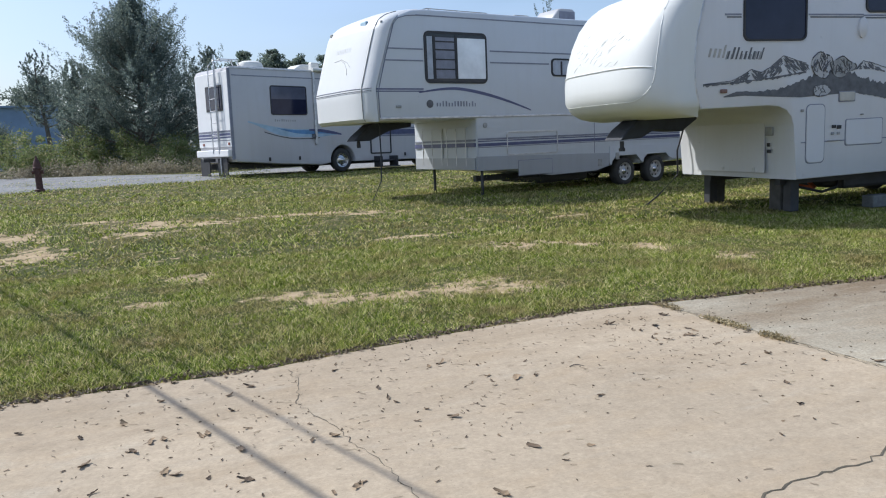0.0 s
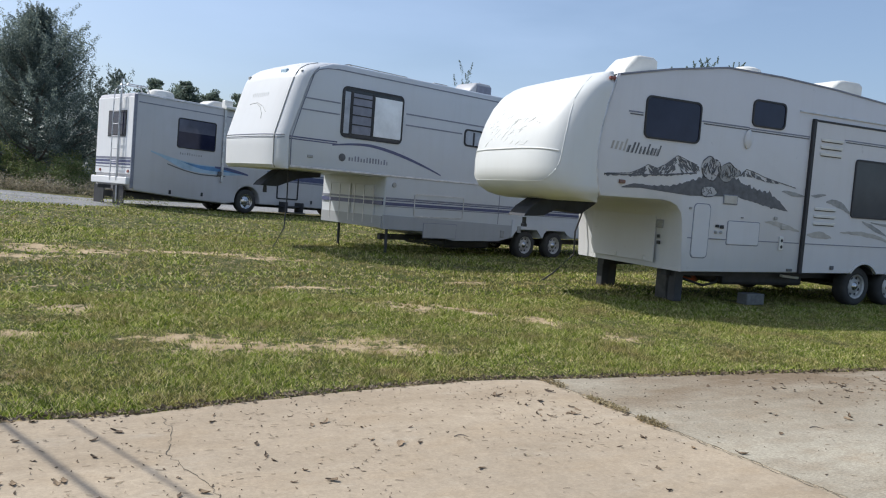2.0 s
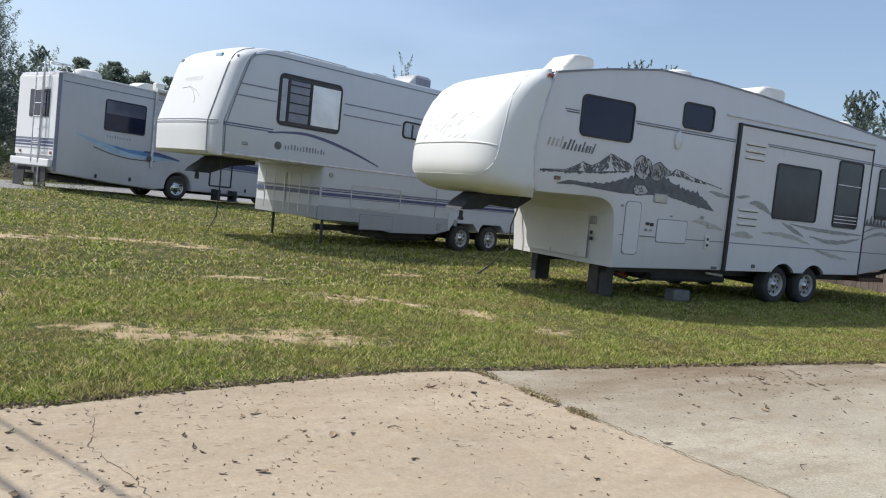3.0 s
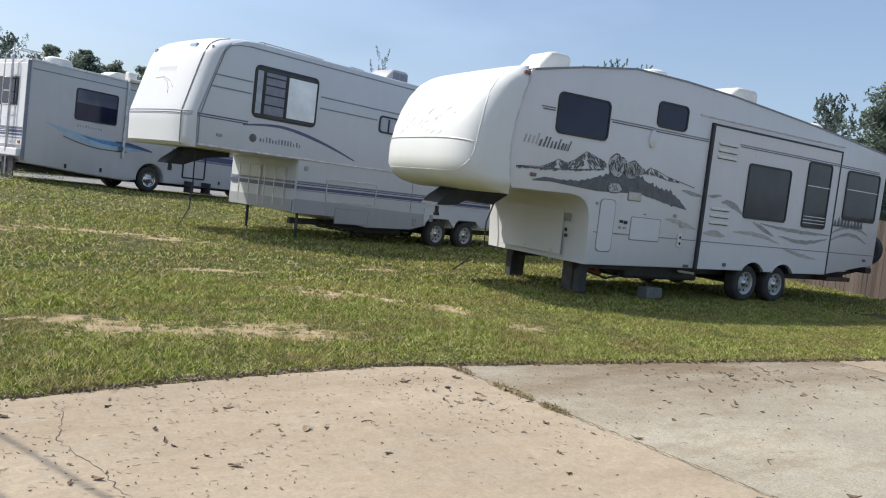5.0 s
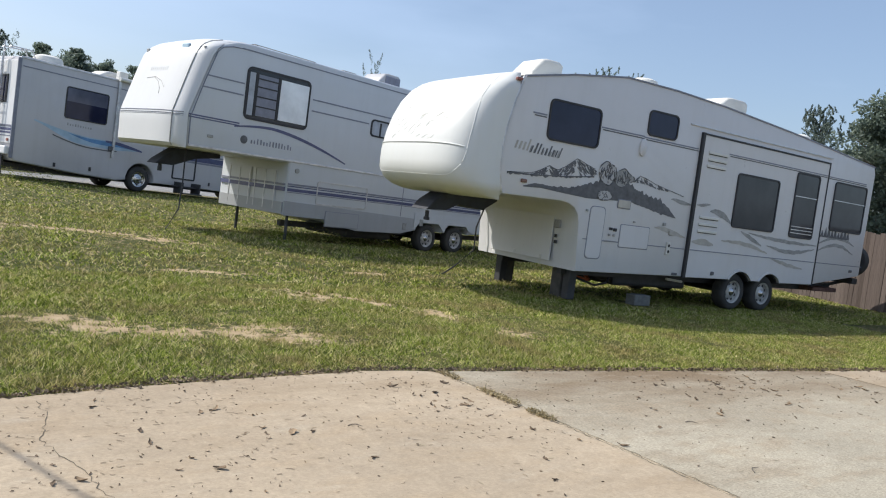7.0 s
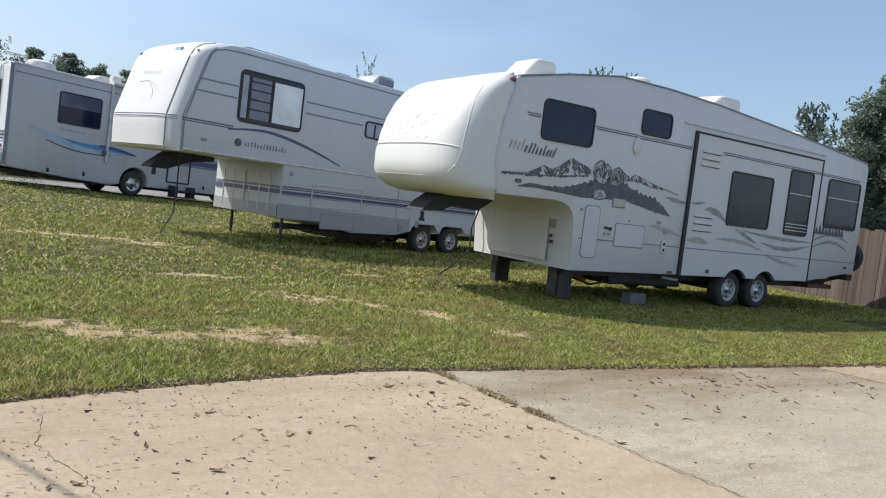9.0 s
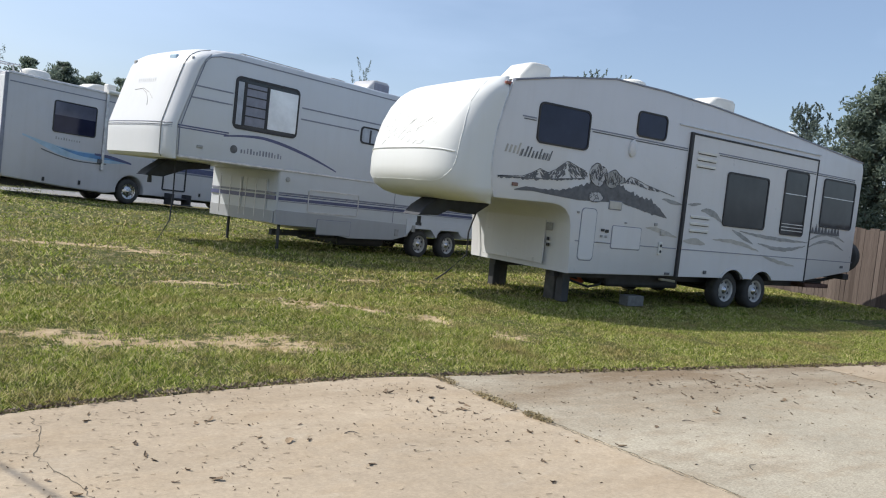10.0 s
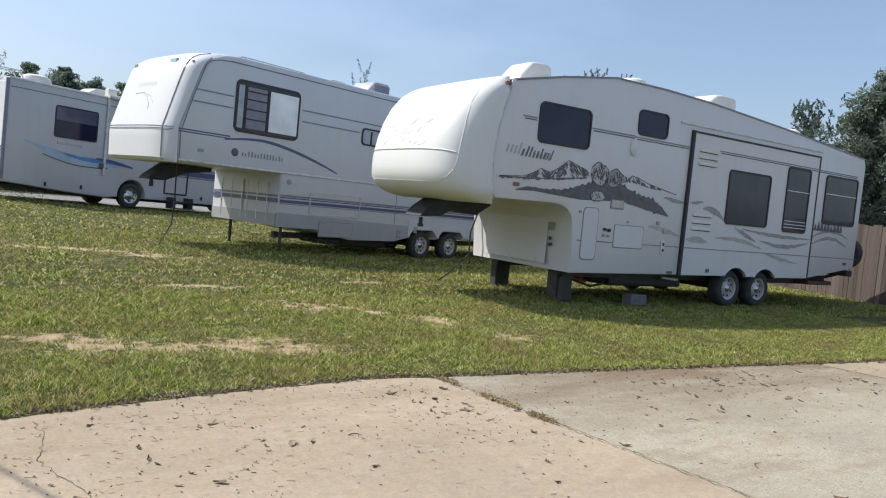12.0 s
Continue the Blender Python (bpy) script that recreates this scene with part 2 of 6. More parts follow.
M_BLADE = turf_blades()
# dark and oak leaves are paled and blued: haze mixed into their colour
M_LEAF_DARK = leafy("hazed_dark_tree_leaves", (0.10, 0.135, 0.125), (0.19, 0.235, 0.20), (0.34, 0.38, 0.31), 0.5)
M_LEAF_OAK = leafy("hazed_oak_leaves", (0.11, 0.145, 0.12), (0.20, 0.245, 0.185), None, 0.5)
M_LEAF_WEED = leafy("weed_leaves", (0.13, 0.17, 0.06), (0.24, 0.29, 0.11), (0.40, 0.36, 0.2), 0.45)
M_DRYCRUMB = leafy("brown_crumbs", (0.09, 0.065, 0.042), (0.17, 0.125, 0.08), (0.3, 0.24, 0.15), 0.1)
M_NEEDLE = leafy("dry_needles", (0.14, 0.105, 0.07), (0.27, 0.21, 0.135), (0.42, 0.35, 0.23), 0.1)
M_JOINTWEED = leafy("joint_weed_leaves", (0.26, 0.21, 0.11), (0.50, 0.41, 0.24), (0.62, 0.53, 0.34), 0.45)
M_STRAW = leafy("dry_straw", (0.19, 0.165, 0.115), (0.34, 0.30, 0.21), None, 0.35)


def dryleaf():
    n = Nodes("dry_brown_leaf")
    info = n.add("ShaderNodeObjectInfo")
    a = n.ramp(info.outputs["Random"], (0.0, (0.07, 0.048, 0.03)), (0.6, (0.15, 0.105, 0.065)), (1.0, (0.28, 0.20, 0.12)))
    n.bump(n.noise(60, 3), 0.4, 0.004)
    return n.done(a, 0.85)


M_DRYLEAF = dryleaf()


def fencewood():
    n = Nodes("weathered_fence_wood")
    info = n.add("ShaderNodeObjectInfo")
    base = n.ramp(info.outputs["Random"], (0.0, (0.075, 0.058, 0.05)), (1.0, (0.15, 0.12, 0.105)))
    grain = n.ramp(n.noise(9, 6, 0.7, (6, 6, 0.35)), (0.3, (0.6,) * 3), (0.7, (1.2,) * 3))
    a = n.mix(0.9, base, grain, "MULTIPLY")
    n.bump(n.noise(12, 5, 0.7, (6, 6, 0.3)), 0.5, 0.006)
    return n.done(a, 0.9, 0.0, 0.2)


M_FENCE = fencewood()


# ---- building helpers ----
def obj(name, verts, faces, material, parent=None, smooth=False):
    me = bpy.data.meshes.new(name)
    me.from_pydata([tuple(v) for v in verts], [], faces)
    me.materials.append(material)
    if smooth:
        me.polygons.foreach_set("use_smooth", [True] * len(me.polygons))
    ob = new(name, me)
    ob.parent = parent
    return ob


def part(name, bm, material, parent, label="", smooth=False):
    """Links a bmesh as one mesh object under a thing or a part."""
    me = bpy.data.meshes.new(name)
    bmesh.ops.recalc_face_normals(bm, faces=bm.faces)
    bm.to_mesh(me)
    bm.free()
    me.materials.append(material)
    if smooth:
        me.polygons.foreach_set("use_smooth", [True] * len(me.polygons))
        me.set_sharp_from_angle(angle=radians(38))
    ob = new(name, me)
    ob.parent = parent
    if label:
        tagged(ob, label)
    return ob


def root(name, m, label, category, group="", kind=""):
    e = new(name)
    e.matrix_world = m
    return tagged(e, label, category, group, kind)


def add_box(bm, lo, hi, bevel=0.0, segs=2):
    r = bmesh.ops.create_cube(bm, size=1.0)
    vs = r["verts"]
    for v in vs:
        v.co = Vector([lo[i] + (v.co[i] + 0.5) * (hi[i] - lo[i]) for i in range(3)])
    if bevel:
        es = list({e for v in vs for e in v.link_edges})
        bmesh.ops.bevel(bm, geom=es, offset=bevel, segments=segs, profile=0.5, affect="EDGES")
    return bm


def box(lo, hi, bevel=0.0, segs=2):
    return add_box(bmesh.new(), lo, hi, bevel, segs)


def prism(profile, y0, y1, bevel=0.0, segs=3, pick=None):
    """A side profile of (x, z) points drawn out from y0 to y1, its outer edges rounded."""
    bm = bmesh.new()
    a = [bm.verts.new((x, y0, z)) for x, z in profile]
    b = [bm.verts.new((x, y1, z)) for x, z in profile]
    bm.faces.new(a)
    bm.faces.new(b[::-1])
    n = len(a)
    for i in range(n):
        bm.faces.new((a[i], b[i], b[(i + 1) % n], a[(i + 1) % n]))
    bmesh.ops.recalc_face_normals(bm, faces=bm.faces)
    if bevel:
        es = [e for e in bm.edges if abs(e.verts[0].co.y - e.verts[1].co.y) < 1e-6 and (pick is None or pick(e))]
        bmesh.ops.bevel(bm, geom=es, offset=bevel, segments=segs, profile=0.5, affect="EDGES")
    return bm


def rounded(x0, x1, z0, z1, r, n=5):
    """A rounded rectangle, counter-clockwise."""
    out = []
    for cx, cz, a0 in ((x1 - r, z0 + r, -90), (x1 - r, z1 - r, 0), (x0 + r, z1 - r, 90), (x0 + r, z0 + r, 180)):
        for i in range(n + 1):
            a = radians(a0 + 90 * i / n)
            out.append((cx + r * math.cos(a), cz + r * math.sin(a)))
    return out


def ring(outer, inner, y0, y1):
    """A frame between two outlines with as many points, from y0 to y1."""
    bm = bmesh.new()
    rows = [[bm.verts.new((x, y, z)) for x, z in o] for o, y in ((outer, y1), (outer, y0), (inner, y0), (inner, y1))]
    n = len(outer)
    for a, b in zip(rows, rows[1:]):
        for i in range(n):
            bm.faces.new((a[i], a[(i + 1) % n], b[(i + 1) % n], b[i]))
    return bm


def tube(bm, pts, radii, sides=8, closed_ends=True):
    pts = [Vector(p) for p in pts]
    if isinstance(radii, (int, float)):
        radii = [radii] * len(pts)
    rows = []
    for i, p in enumerate(pts):
        d = (pts[min(i + 1, len(pts) - 1)] - pts[max(i - 1, 0)]).normalized()
        u = d.cross(Vector((0, 0, 1)) if abs(d.z) < 0.9 else Vector((1, 0, 0))).normalized()
        v = d.cross(u)
        rows.append([bm.verts.new(p + radii[i] * (math.cos(2 * math.pi * k / sides) * u + math.sin(2 * math.pi * k / sides) * v)) for k in range(sides)])
    for a, b in zip(rows, rows[1:]):
        for k in range(sides):
            bm.faces.new((a[k], a[(k + 1) % sides], b[(k + 1) % sides], b[k]))
    if closed_ends:
        bm.faces.new(rows[0][::-1])
        bm.faces.new(rows[-1])
    return bm


def lathe(bm, profile, centre, axis="y", sides=28):
    """A turned body: profile of (radius, along) about an axis through centre."""
    rows = []
    for r, s in profile:
        row = []
        for k in range(sides):
            a = 2 * math.pi * k / sides
            c, d = r * math.cos(a), r * math.sin(a)
            p = (c, s, d) if axis == "y" else (c, d, s)
            row.append(bm.verts.new(Vector(centre) + Vector(p)))
        rows.append(row)
    for a, b in zip(rows, rows[1:]):
        for k in range(sides):
            bm.faces.new((a[k], a[(k + 1) % sides], b[(k + 1) % sides], b[k]))
    return bm


def sheet(points, y, thick=0.004):
    """A thin vinyl decal of an (x, z) outline standing proud of the side at y."""
    return prism(points, y - thick, y + 0.001)


def ribbon(xs, mid, half, y):
    """A band along x whose centre and half-width are functions."""
    top = [(x, mid(x) + half(x)) for x in xs]
    bot = [(x, mid(x) - half(x)) for x in reversed(xs)]
    bm = bmesh.new()
    t = [bm.verts.new((x, y, z)) for x, z in top]
    b = [bm.verts.new((x, y, z)) for x, z in reversed(bot)]
    for i in range(len(t) - 1):
        bm.faces.new((t[i], t[i + 1], b[i + 1], b[i]))
    r = bmesh.ops.extrude_face_region(bm, geom=bm.faces[:])
    for g in r["geom"]:
        if isinstance(g, bmesh.types.BMVert):
            g.co.y += 0.003
    return bm


def span(a, b, n):
    return [a + (b - a) * i / (n - 1) for i in range(n)]


def smooth01(v):
    v = max(0.0, min(1.0, v))
    return v * v * (3 - 2 * v)


def ground_z(x, y):
    """The lie of the land: level by the drive, a little higher beyond, towards the motorhome."""
    side = max(0.0, min(14.0, 10 - x))
    far = 0.022 * side * smooth01((y - 8.5) / 5) + 0.18 * smooth01((y - 14) / 10) * (1 - smooth01((x - 9) / 9))
    return far + 0.012 * math.sin(x * 0.9 + 1) * math.sin(y * 0.8) * smooth01((y - 5) / 2)


# ---- ground ----
EDGE = [(-14, 4.25), (-1.15, 4.37), (0.28, 4.39), (1.09, 4.55), (1.93, 4.66), (2.64, 4.73), (3.1, 4.66), (5.0, 4.52), (7.8, 4.27), (9.0, 4.18), (40, 2.6)]


def edge_y(x):
    for (x0, y0), (x1, y1) in zip(EDGE, EDGE[1:]):
        if x <= x1:
            return y0 + (y1 - y0) * (x - x0) / (x1 - x0)
    return EDGE[-1][1]


# bare sandy places: x, y, half-length, half-width
BARE = [(-2.7, 11.7, 0.35, 0.3), (-2.2, 10.4, 0.3, 0.35), (-1.75, 12.7, 0.4, 0.16), (-0.75, 12.2, 0.4, 0.3), (-0.95, 11.35, 0.3, 0.14), (-0.1, 12.0, 0.36, 0.16), (1.4, 12.35, 0.75, 0.09), (2.5, 12.0, 0.34, 0.1),
        (-0.22, 8.0, 0.2, 0.2), (-0.55, 6.8, 0.2, 0.13), (1.0, 6.25, 0.30, 0.25), (1.42, 6.05, 0.28, 0.2), (1.95, 5.95, 0.30, 0.17), (2.45, 5.83, 0.32, 0.18), (2.2, 6.25, 0.3, 0.12), (0.6, 6.55, 0.24, 0.1), (3.5, 8.05, 0.38, 0.27), (4.0, 7.9, 0.2, 0.13),
        (4.61, 7.05, 0.2, 0.36), (4.2, 7.6, 0.18, 0.12), (4.93, 6.03, 0.14, 0.18), (2.6, 9.5, 0.36, 0.09), (5.25, 10.2, 0.3, 0.08)]


def bare_at(x, y):
    v = 0.0
    for px, py, a, b in BARE:
        d = ((x - px) / (a * 1.25)) ** 2 + ((y - py) / (b * 1.25)) ** 2
        if d < 4:
            v = max(v, 0.47 * math.exp(-d * 0.8))
    gap = y - edge_y(x)
    if 0 < gap < 0.12:
        v = max(v, 0.36 * (1 - gap / 0.12))
    return v


xs = sorted(set(np.round(np.concatenate([np.linspace(-900, -40, 9), np.linspace(-36, -7, 30), np.arange(-6.6, 12.01, 0.12), np.linspace(12.5, 40, 40), np.linspace(60, 900, 8)]), 3)))
ys = sorted(set(np.round(np.concatenate([np.linspace(-900, -30, 8), np.linspace(-24, 3.6, 14), np.arange(3.9, 12.01, 0.1), np.linspace(12.4, 45, 80), np.linspace(60, 900, 9)]), 3)))
gv, gf, gb = [], [], []
for y in ys:
    for x in xs:
        drop = -0.09 if y < edge_y(x) - 0.03 else -0.012
        gv.append((x, y, ground_z(x, y) + drop + 0.012 * noise.noise((x * 2.1, y * 2.1, 0.3))))
        gb.append(0.40 * bare_at(x, y))
nx = len(xs)
for j in range(len(ys) - 1):
    for i in range(nx - 1):
        k = j * nx + i
        gf.append((k, k + 1, k + nx + 1, k + nx))
ground = obj("ground", gv, gf, M_EARTH, None, True)
ground.data.attributes.new("bare", "FLOAT", "POINT").data.foreach_set("value", gb)
tagged(ground, "mown green lawn with bare sandy patches", "lawn", kind="structure")


def slab(name, outline, material, label):
    bm = bmesh.new()
    top = [bm.verts.new((x, y, 0)) for x, y in outline]
    f = bm.faces.new(top)
    r = bmesh.ops.extrude_face_region(bm, geom=[f])
    for g in r["geom"]:
        if isinstance(g, bmesh.types.BMVert):
            g.co.z -= 0.08
    es = [e for e in bm.edges if all(abs(v.co.z) < 1e-6 for v in e.verts)]
    bmesh.ops.bevel(bm, geom=es, offset=0.008, segments=2, affect="EDGES")
    ob = part(name, bm, material, None)
    return tagged(ob, label, "driveway", kind="structure")


def ragged(x0, x1, step=0.11):
    n = max(2, int((x1 - x0) / step))
    return [(x, edge_y(x) + 0.022 * noise.noise((x * 5.0, 3.1, 0)) + 0.012 * noise.noise((x * 17.0, 1.1, 0))) for x in span(x0, x1, n)]


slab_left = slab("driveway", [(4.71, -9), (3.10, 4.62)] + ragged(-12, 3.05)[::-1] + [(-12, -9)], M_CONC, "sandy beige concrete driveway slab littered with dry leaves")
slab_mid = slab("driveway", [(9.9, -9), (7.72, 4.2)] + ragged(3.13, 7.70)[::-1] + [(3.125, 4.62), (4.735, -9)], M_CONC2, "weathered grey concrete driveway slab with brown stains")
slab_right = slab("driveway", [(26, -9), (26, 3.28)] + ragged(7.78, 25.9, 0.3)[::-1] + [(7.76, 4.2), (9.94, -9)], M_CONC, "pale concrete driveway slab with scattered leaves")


def crack(points, width, parent, seed, name="crack"):
    """A dirt-filled crack that wanders along a few corner points."""
    rnd = random.Random(seed)
    fine = []
    for (ax, ay), (bx, by) in zip(points, points[1:]):
        n = max(2, int(math.hypot(bx - ax, by - ay) / 0.035))
        fine += [(ax + (bx - ax) * i / n, ay + (by - ay) * i / n) for i in range(n)]
    fine.append(points[-1])
    l, r = [], []
    for i, (x, y) in enumerate(fine):
        a, b = fine[max(0, i - 1)], fine[min(len(fine) - 1, i + 1)]
        dx, dy = b[0] - a[0], b[1] - a[1]
        d = math.hypot(dx, dy) or 1
        j = 0.016 * rnd.uniform(-1, 1)
        w = width * rnd.uniform(0.35, 1.1)
        cx, cy = x - dy / d * j, y + dx / d * j
        l.append((cx - dy / d * w, cy + dx / d * w, 0.0022))
        r.append((cx + dy / d * w, cy - dx / d * w, 0.0022))
    n = len(l)
    ob = obj(name, l + r, [(i, i + n, i + n + 1, i + 1) for i in range(n - 1)], M_CRACK, parent)
    return ob


crack([(0.38, 4.3), (0.40, 4.05), (0.35, 3.7), (0.49, 3.26), (0.55, 3.0), (0.62, 2.77), (0.65, 2.5), (0.78, 2.1), (0.8, 1.4)], 0.0021, slab_left, 3)
crack([(1.55, 1.9), (1.77, 2.01), (2.0, 2.06), (2.31, 2.07), (2.49, 2.14), (3.0, 2.2), (3.36, 2.1)], 0.0055, slab_left, 4)
fill = [(3.112, 4.62), (4.722, -9)]
fl = obj("joint_filler", [(x + d, y, z) for x, y in fill for d, z in ((-0.03, -0.004), (0.035, -0.004), (0.035, -0.07), (-0.03, -0.07))], [(0, 1, 5, 4), (1, 2, 6, 5), (2, 3, 7, 6), (3, 0, 4, 7), (0, 3, 2, 1), (4, 5, 6, 7)], M_FILL, slab_mid)
crack([(3.100, 4.62), (3.225, 3.55), (3.30, 2.92), (3.386, 2.2), (3.76, -1)], 0.0036, slab_mid, 5, "joint_crack")
crack([(3.127, 4.62), (3.25, 3.55), (3.325, 2.92), (3.411, 2.2), (3.785, -1)], 0.0026, slab_mid, 15, "joint_crack")
crack([(7.74, 4.22), (8.0, 2.6), (8.5, -1)], 0.012, slab_right, 6, "joint")


# ---- gravel drive beyond the lawn ----
near_side = [(-40, 10), (-16, 14.5), (-6.4, 19.7), (-4.0, 20.6), (-2.3, 21.4), (-0.16, 22.4), (2.2, 25.2), (8, 30), (20, 36)]
far_side = [(-40, 50), (-24, 50), (-12, 41), (-6.5, 33.7), (-3.2, 30.5), (-0.3, 28.6), (2.5, 31.5), (8, 37), (20, 44)]


def along(line, n):
    segs = [math.hypot(b[0] - a[0], b[1] - a[1]) for a, b in zip(line, line[1:])]
    out = []
    for k in range(n):
        d = sum(segs) * k / (n - 1)
        for (a, b), s in zip(zip(line, line[1:]), segs):
            if d <= s + 1e-6:
                out.append((a[0] + (b[0] - a[0]) * d / s, a[1] + (b[1] - a[1]) * d / s))
                break
            d -= s
    return out


pa, pb = along(near_side, 160), along(far_side, 160)
dv = []
for i, (a, b) in enumerate(zip(pa, pb)):
    w = 0.35 * noise.noise((i * 0.31, 0.2, 5))
    for k in range(11):
        f = k / 10
        x, y = a[0] + (b[0] - a[0]) * f, a[1] + (b[1] - a[1]) * f + (w if k == 0 else 0)
        dv.append((x, y, ground_z(x, y) + 0.016 - (0.05 if k in (0, 10) else 0)))
drive = obj("gravel_drive", dv, [(i * 11 + k, (i + 1) * 11 + k, (i + 1) * 11 + k + 1, i * 11 + k + 1) for i in range(159) for k in range(10)], M_GRAVEL, None, True)
tagged(drive, "pale grey gravel drive along the lawn", "gravel drive", kind="structure")


# ---- wheels, windows and fittings shared by the vehicles ----
def wheel(parent, x, z, r, y=0.05, width=0.22, rim=M_RIM, holes=8):
    """Tyre with rounded shoulders, a dished rim with hand holes and a hub."""
    e = part("wheel", lathe(bmesh.new(), [(r * 0.60, 0.03), (r * 0.63, 0.0), (r * 0.80, -0.012), (r * 0.93, 0.004), (r * 0.985, 0.03), (r, 0.07),
                                          (r, width - 0.07), (r * 0.95, width - 0.01), (r * 0.6, width)], (x, y, z)), M_TYRE, parent, "worn black tyre", True)
    bm = lathe(bmesh.new(), [(r * 0.615, 0.0), (r * 0.60, 0.012), (r * 0.55, 0.018), (r * 0.53, 0.055), (r * 0.42, 0.062), (r * 0.30, 0.035), (r * 0.22, 0.03)], (x, y, z))
    part("rim", bm, rim, e, "", True)
    bm = lathe(bmesh.new(), [(r * 0.22, 0.03), (r * 0.17, 0.015), (r * 0.11, 0.0), (0.001, -0.004)], (x, y, z), "y", 16)
    part("hub_cap", bm, M_CHROME, e, "", True)
    bm = bmesh.new()
    for k in range(holes):
        a = 2 * math.pi * (k + 0.5) / holes
        lathe(bm, [(r * 0.085, 0.0), (0.001, -0.001)], (x + r * 0.43 * math.cos(a), y + 0.053, z + r * 0.43 * math.sin(a)), "y", 8)
    part("hand_holes", bm, M_BLACK, e)["kind"] = "stuff"
    return e


def window(parent, x0, x1, z0, z1, r=0.06, frame_w=0.025, pane=M_GLASS, y=0.0, bars=(), label=""):
    """A rubber-framed window standing a little proud of the wall."""
    f = part("window", ring(rounded(x0, x1, z0, z1, r), rounded(x0 + frame_w, x1 - frame_w, z0 + frame_w, z1 - frame_w, max(0.015, r - frame_w * 0.6)), y - 0.018, y + 0.002), M_BLACK, parent, label)
    part("pane", prism(rounded(x0 + frame_w * 0.8, x1 - frame_w * 0.8, z0 + frame_w * 0.8, z1 - frame_w * 0.8, max(0.015, r - frame_w * 0.5)), y - 0.008, y + 0.001), pane, f)
    for zb in bars:
        part("window_bar", box((x0 + frame_w, y - 0.015, zb - 0.008), (x1 - frame_w, y - 0.008, zb + 0.008)), M_TRIM, f)
    return f


def outline(parent, name, x0, x1, z0, z1, w, material, y, r=0.03, depth=0.008, label=""):
    return part(name, ring(rounded(x0, x1, z0, z1, r), rounded(x0 + w, x1 - w, z0 + w, z1 - w, max(0.004, r - w)), y - depth, y + 0.002), material, parent, label)


def hatch(parent, name, x0, x1, z0, z1, face, y, r=0.03, label=""):
    """A compartment door: a raised lid with a grey ring drawn round it for the shadow gap."""
    h = part(name, prism(rounded(x0 + 0.006, x1 - 0.006, z0 + 0.006, z1 - 0.006, r), y - 0.012, y + 0.002, 0.004, 1), face, parent, label)
    part("gasket", ring(rounded(x0 - 0.006, x1 + 0.006, z0 - 0.006, z1 + 0.006, r), rounded(x0 + 0.004, x1 - 0.004, z0 + 0.004, z1 - 0.004, r), y - 0.004, y + 0.001), M_GREYSTR, h)
    return h


def roof_unit(parent, x0, x1, y0, y1, z, h, name="air_conditioner", material=M_PLASTIC, front=0.35):
    """A roof air conditioner: a long shroud, sloped in front, rounded all over."""
    n = x1 - x0
    prof = [(x0, z), (x0 + 0.02, z + h * 0.35), (x0 + n * front, z + h * 0.95), (x0 + n * (front + 0.15), z + h), (x1 - 0.08, z + h), (x1, z + h * 0.85), (x1, z)]
    return part(name, prism(prof, y0, y1, min(0.06, h * 0.25), 3), material, parent, "weathered white roof unit", True)


def dome(parent, x, y, z, r, h, name="roof_vent"):
    bm = lathe(bmesh.new(), [(r, 0), (r, h * 0.4), (r * 0.9, h * 0.75), (r * 0.6, h * 0.95), (0.001, h)], (x, y, z), "z", 18)
    return part(name, bm, M_PLASTIC, parent, "", True)


def bars_of_text(parent, name, x0, x1, z0, z1, n, material, y, slope=0.0, seed=1, lean=0.0):
    """Unreadable lettering or a maker's mark, as plain upright bars."""
    rnd = random.Random(seed)
    bm = bmesh.new()
    w = (x1 - x0) / n
    for i in range(n):
        h = z1 if rnd.random() < 0.35 else z0 + (z1 - z0) * 0.68
        xa = x0 + w * i
        za = slope * (xa - x0)
        wb, zb, zt = w * rnd.uniform(0.3, 0.5), z0 + za, h + za
        k = lean * (zt - zb)
        q = [bm.verts.new((px, yy, pz)) for yy in (y - 0.004, y + 0.001) for px, pz in ((xa, zb), (xa + wb, zb), (xa + wb + k, zt), (xa + k, zt))]
        for f in ((0, 1, 2, 3), (4, 7, 6, 5), (0, 4, 5, 1), (1, 5, 6, 2), (2, 6, 7, 3), (3, 7, 4, 0)):
            bm.faces.new([q[i] for i in f])
    ob = part(name, bm, material, parent)
    ob["kind"] = "stuff"
    return ob


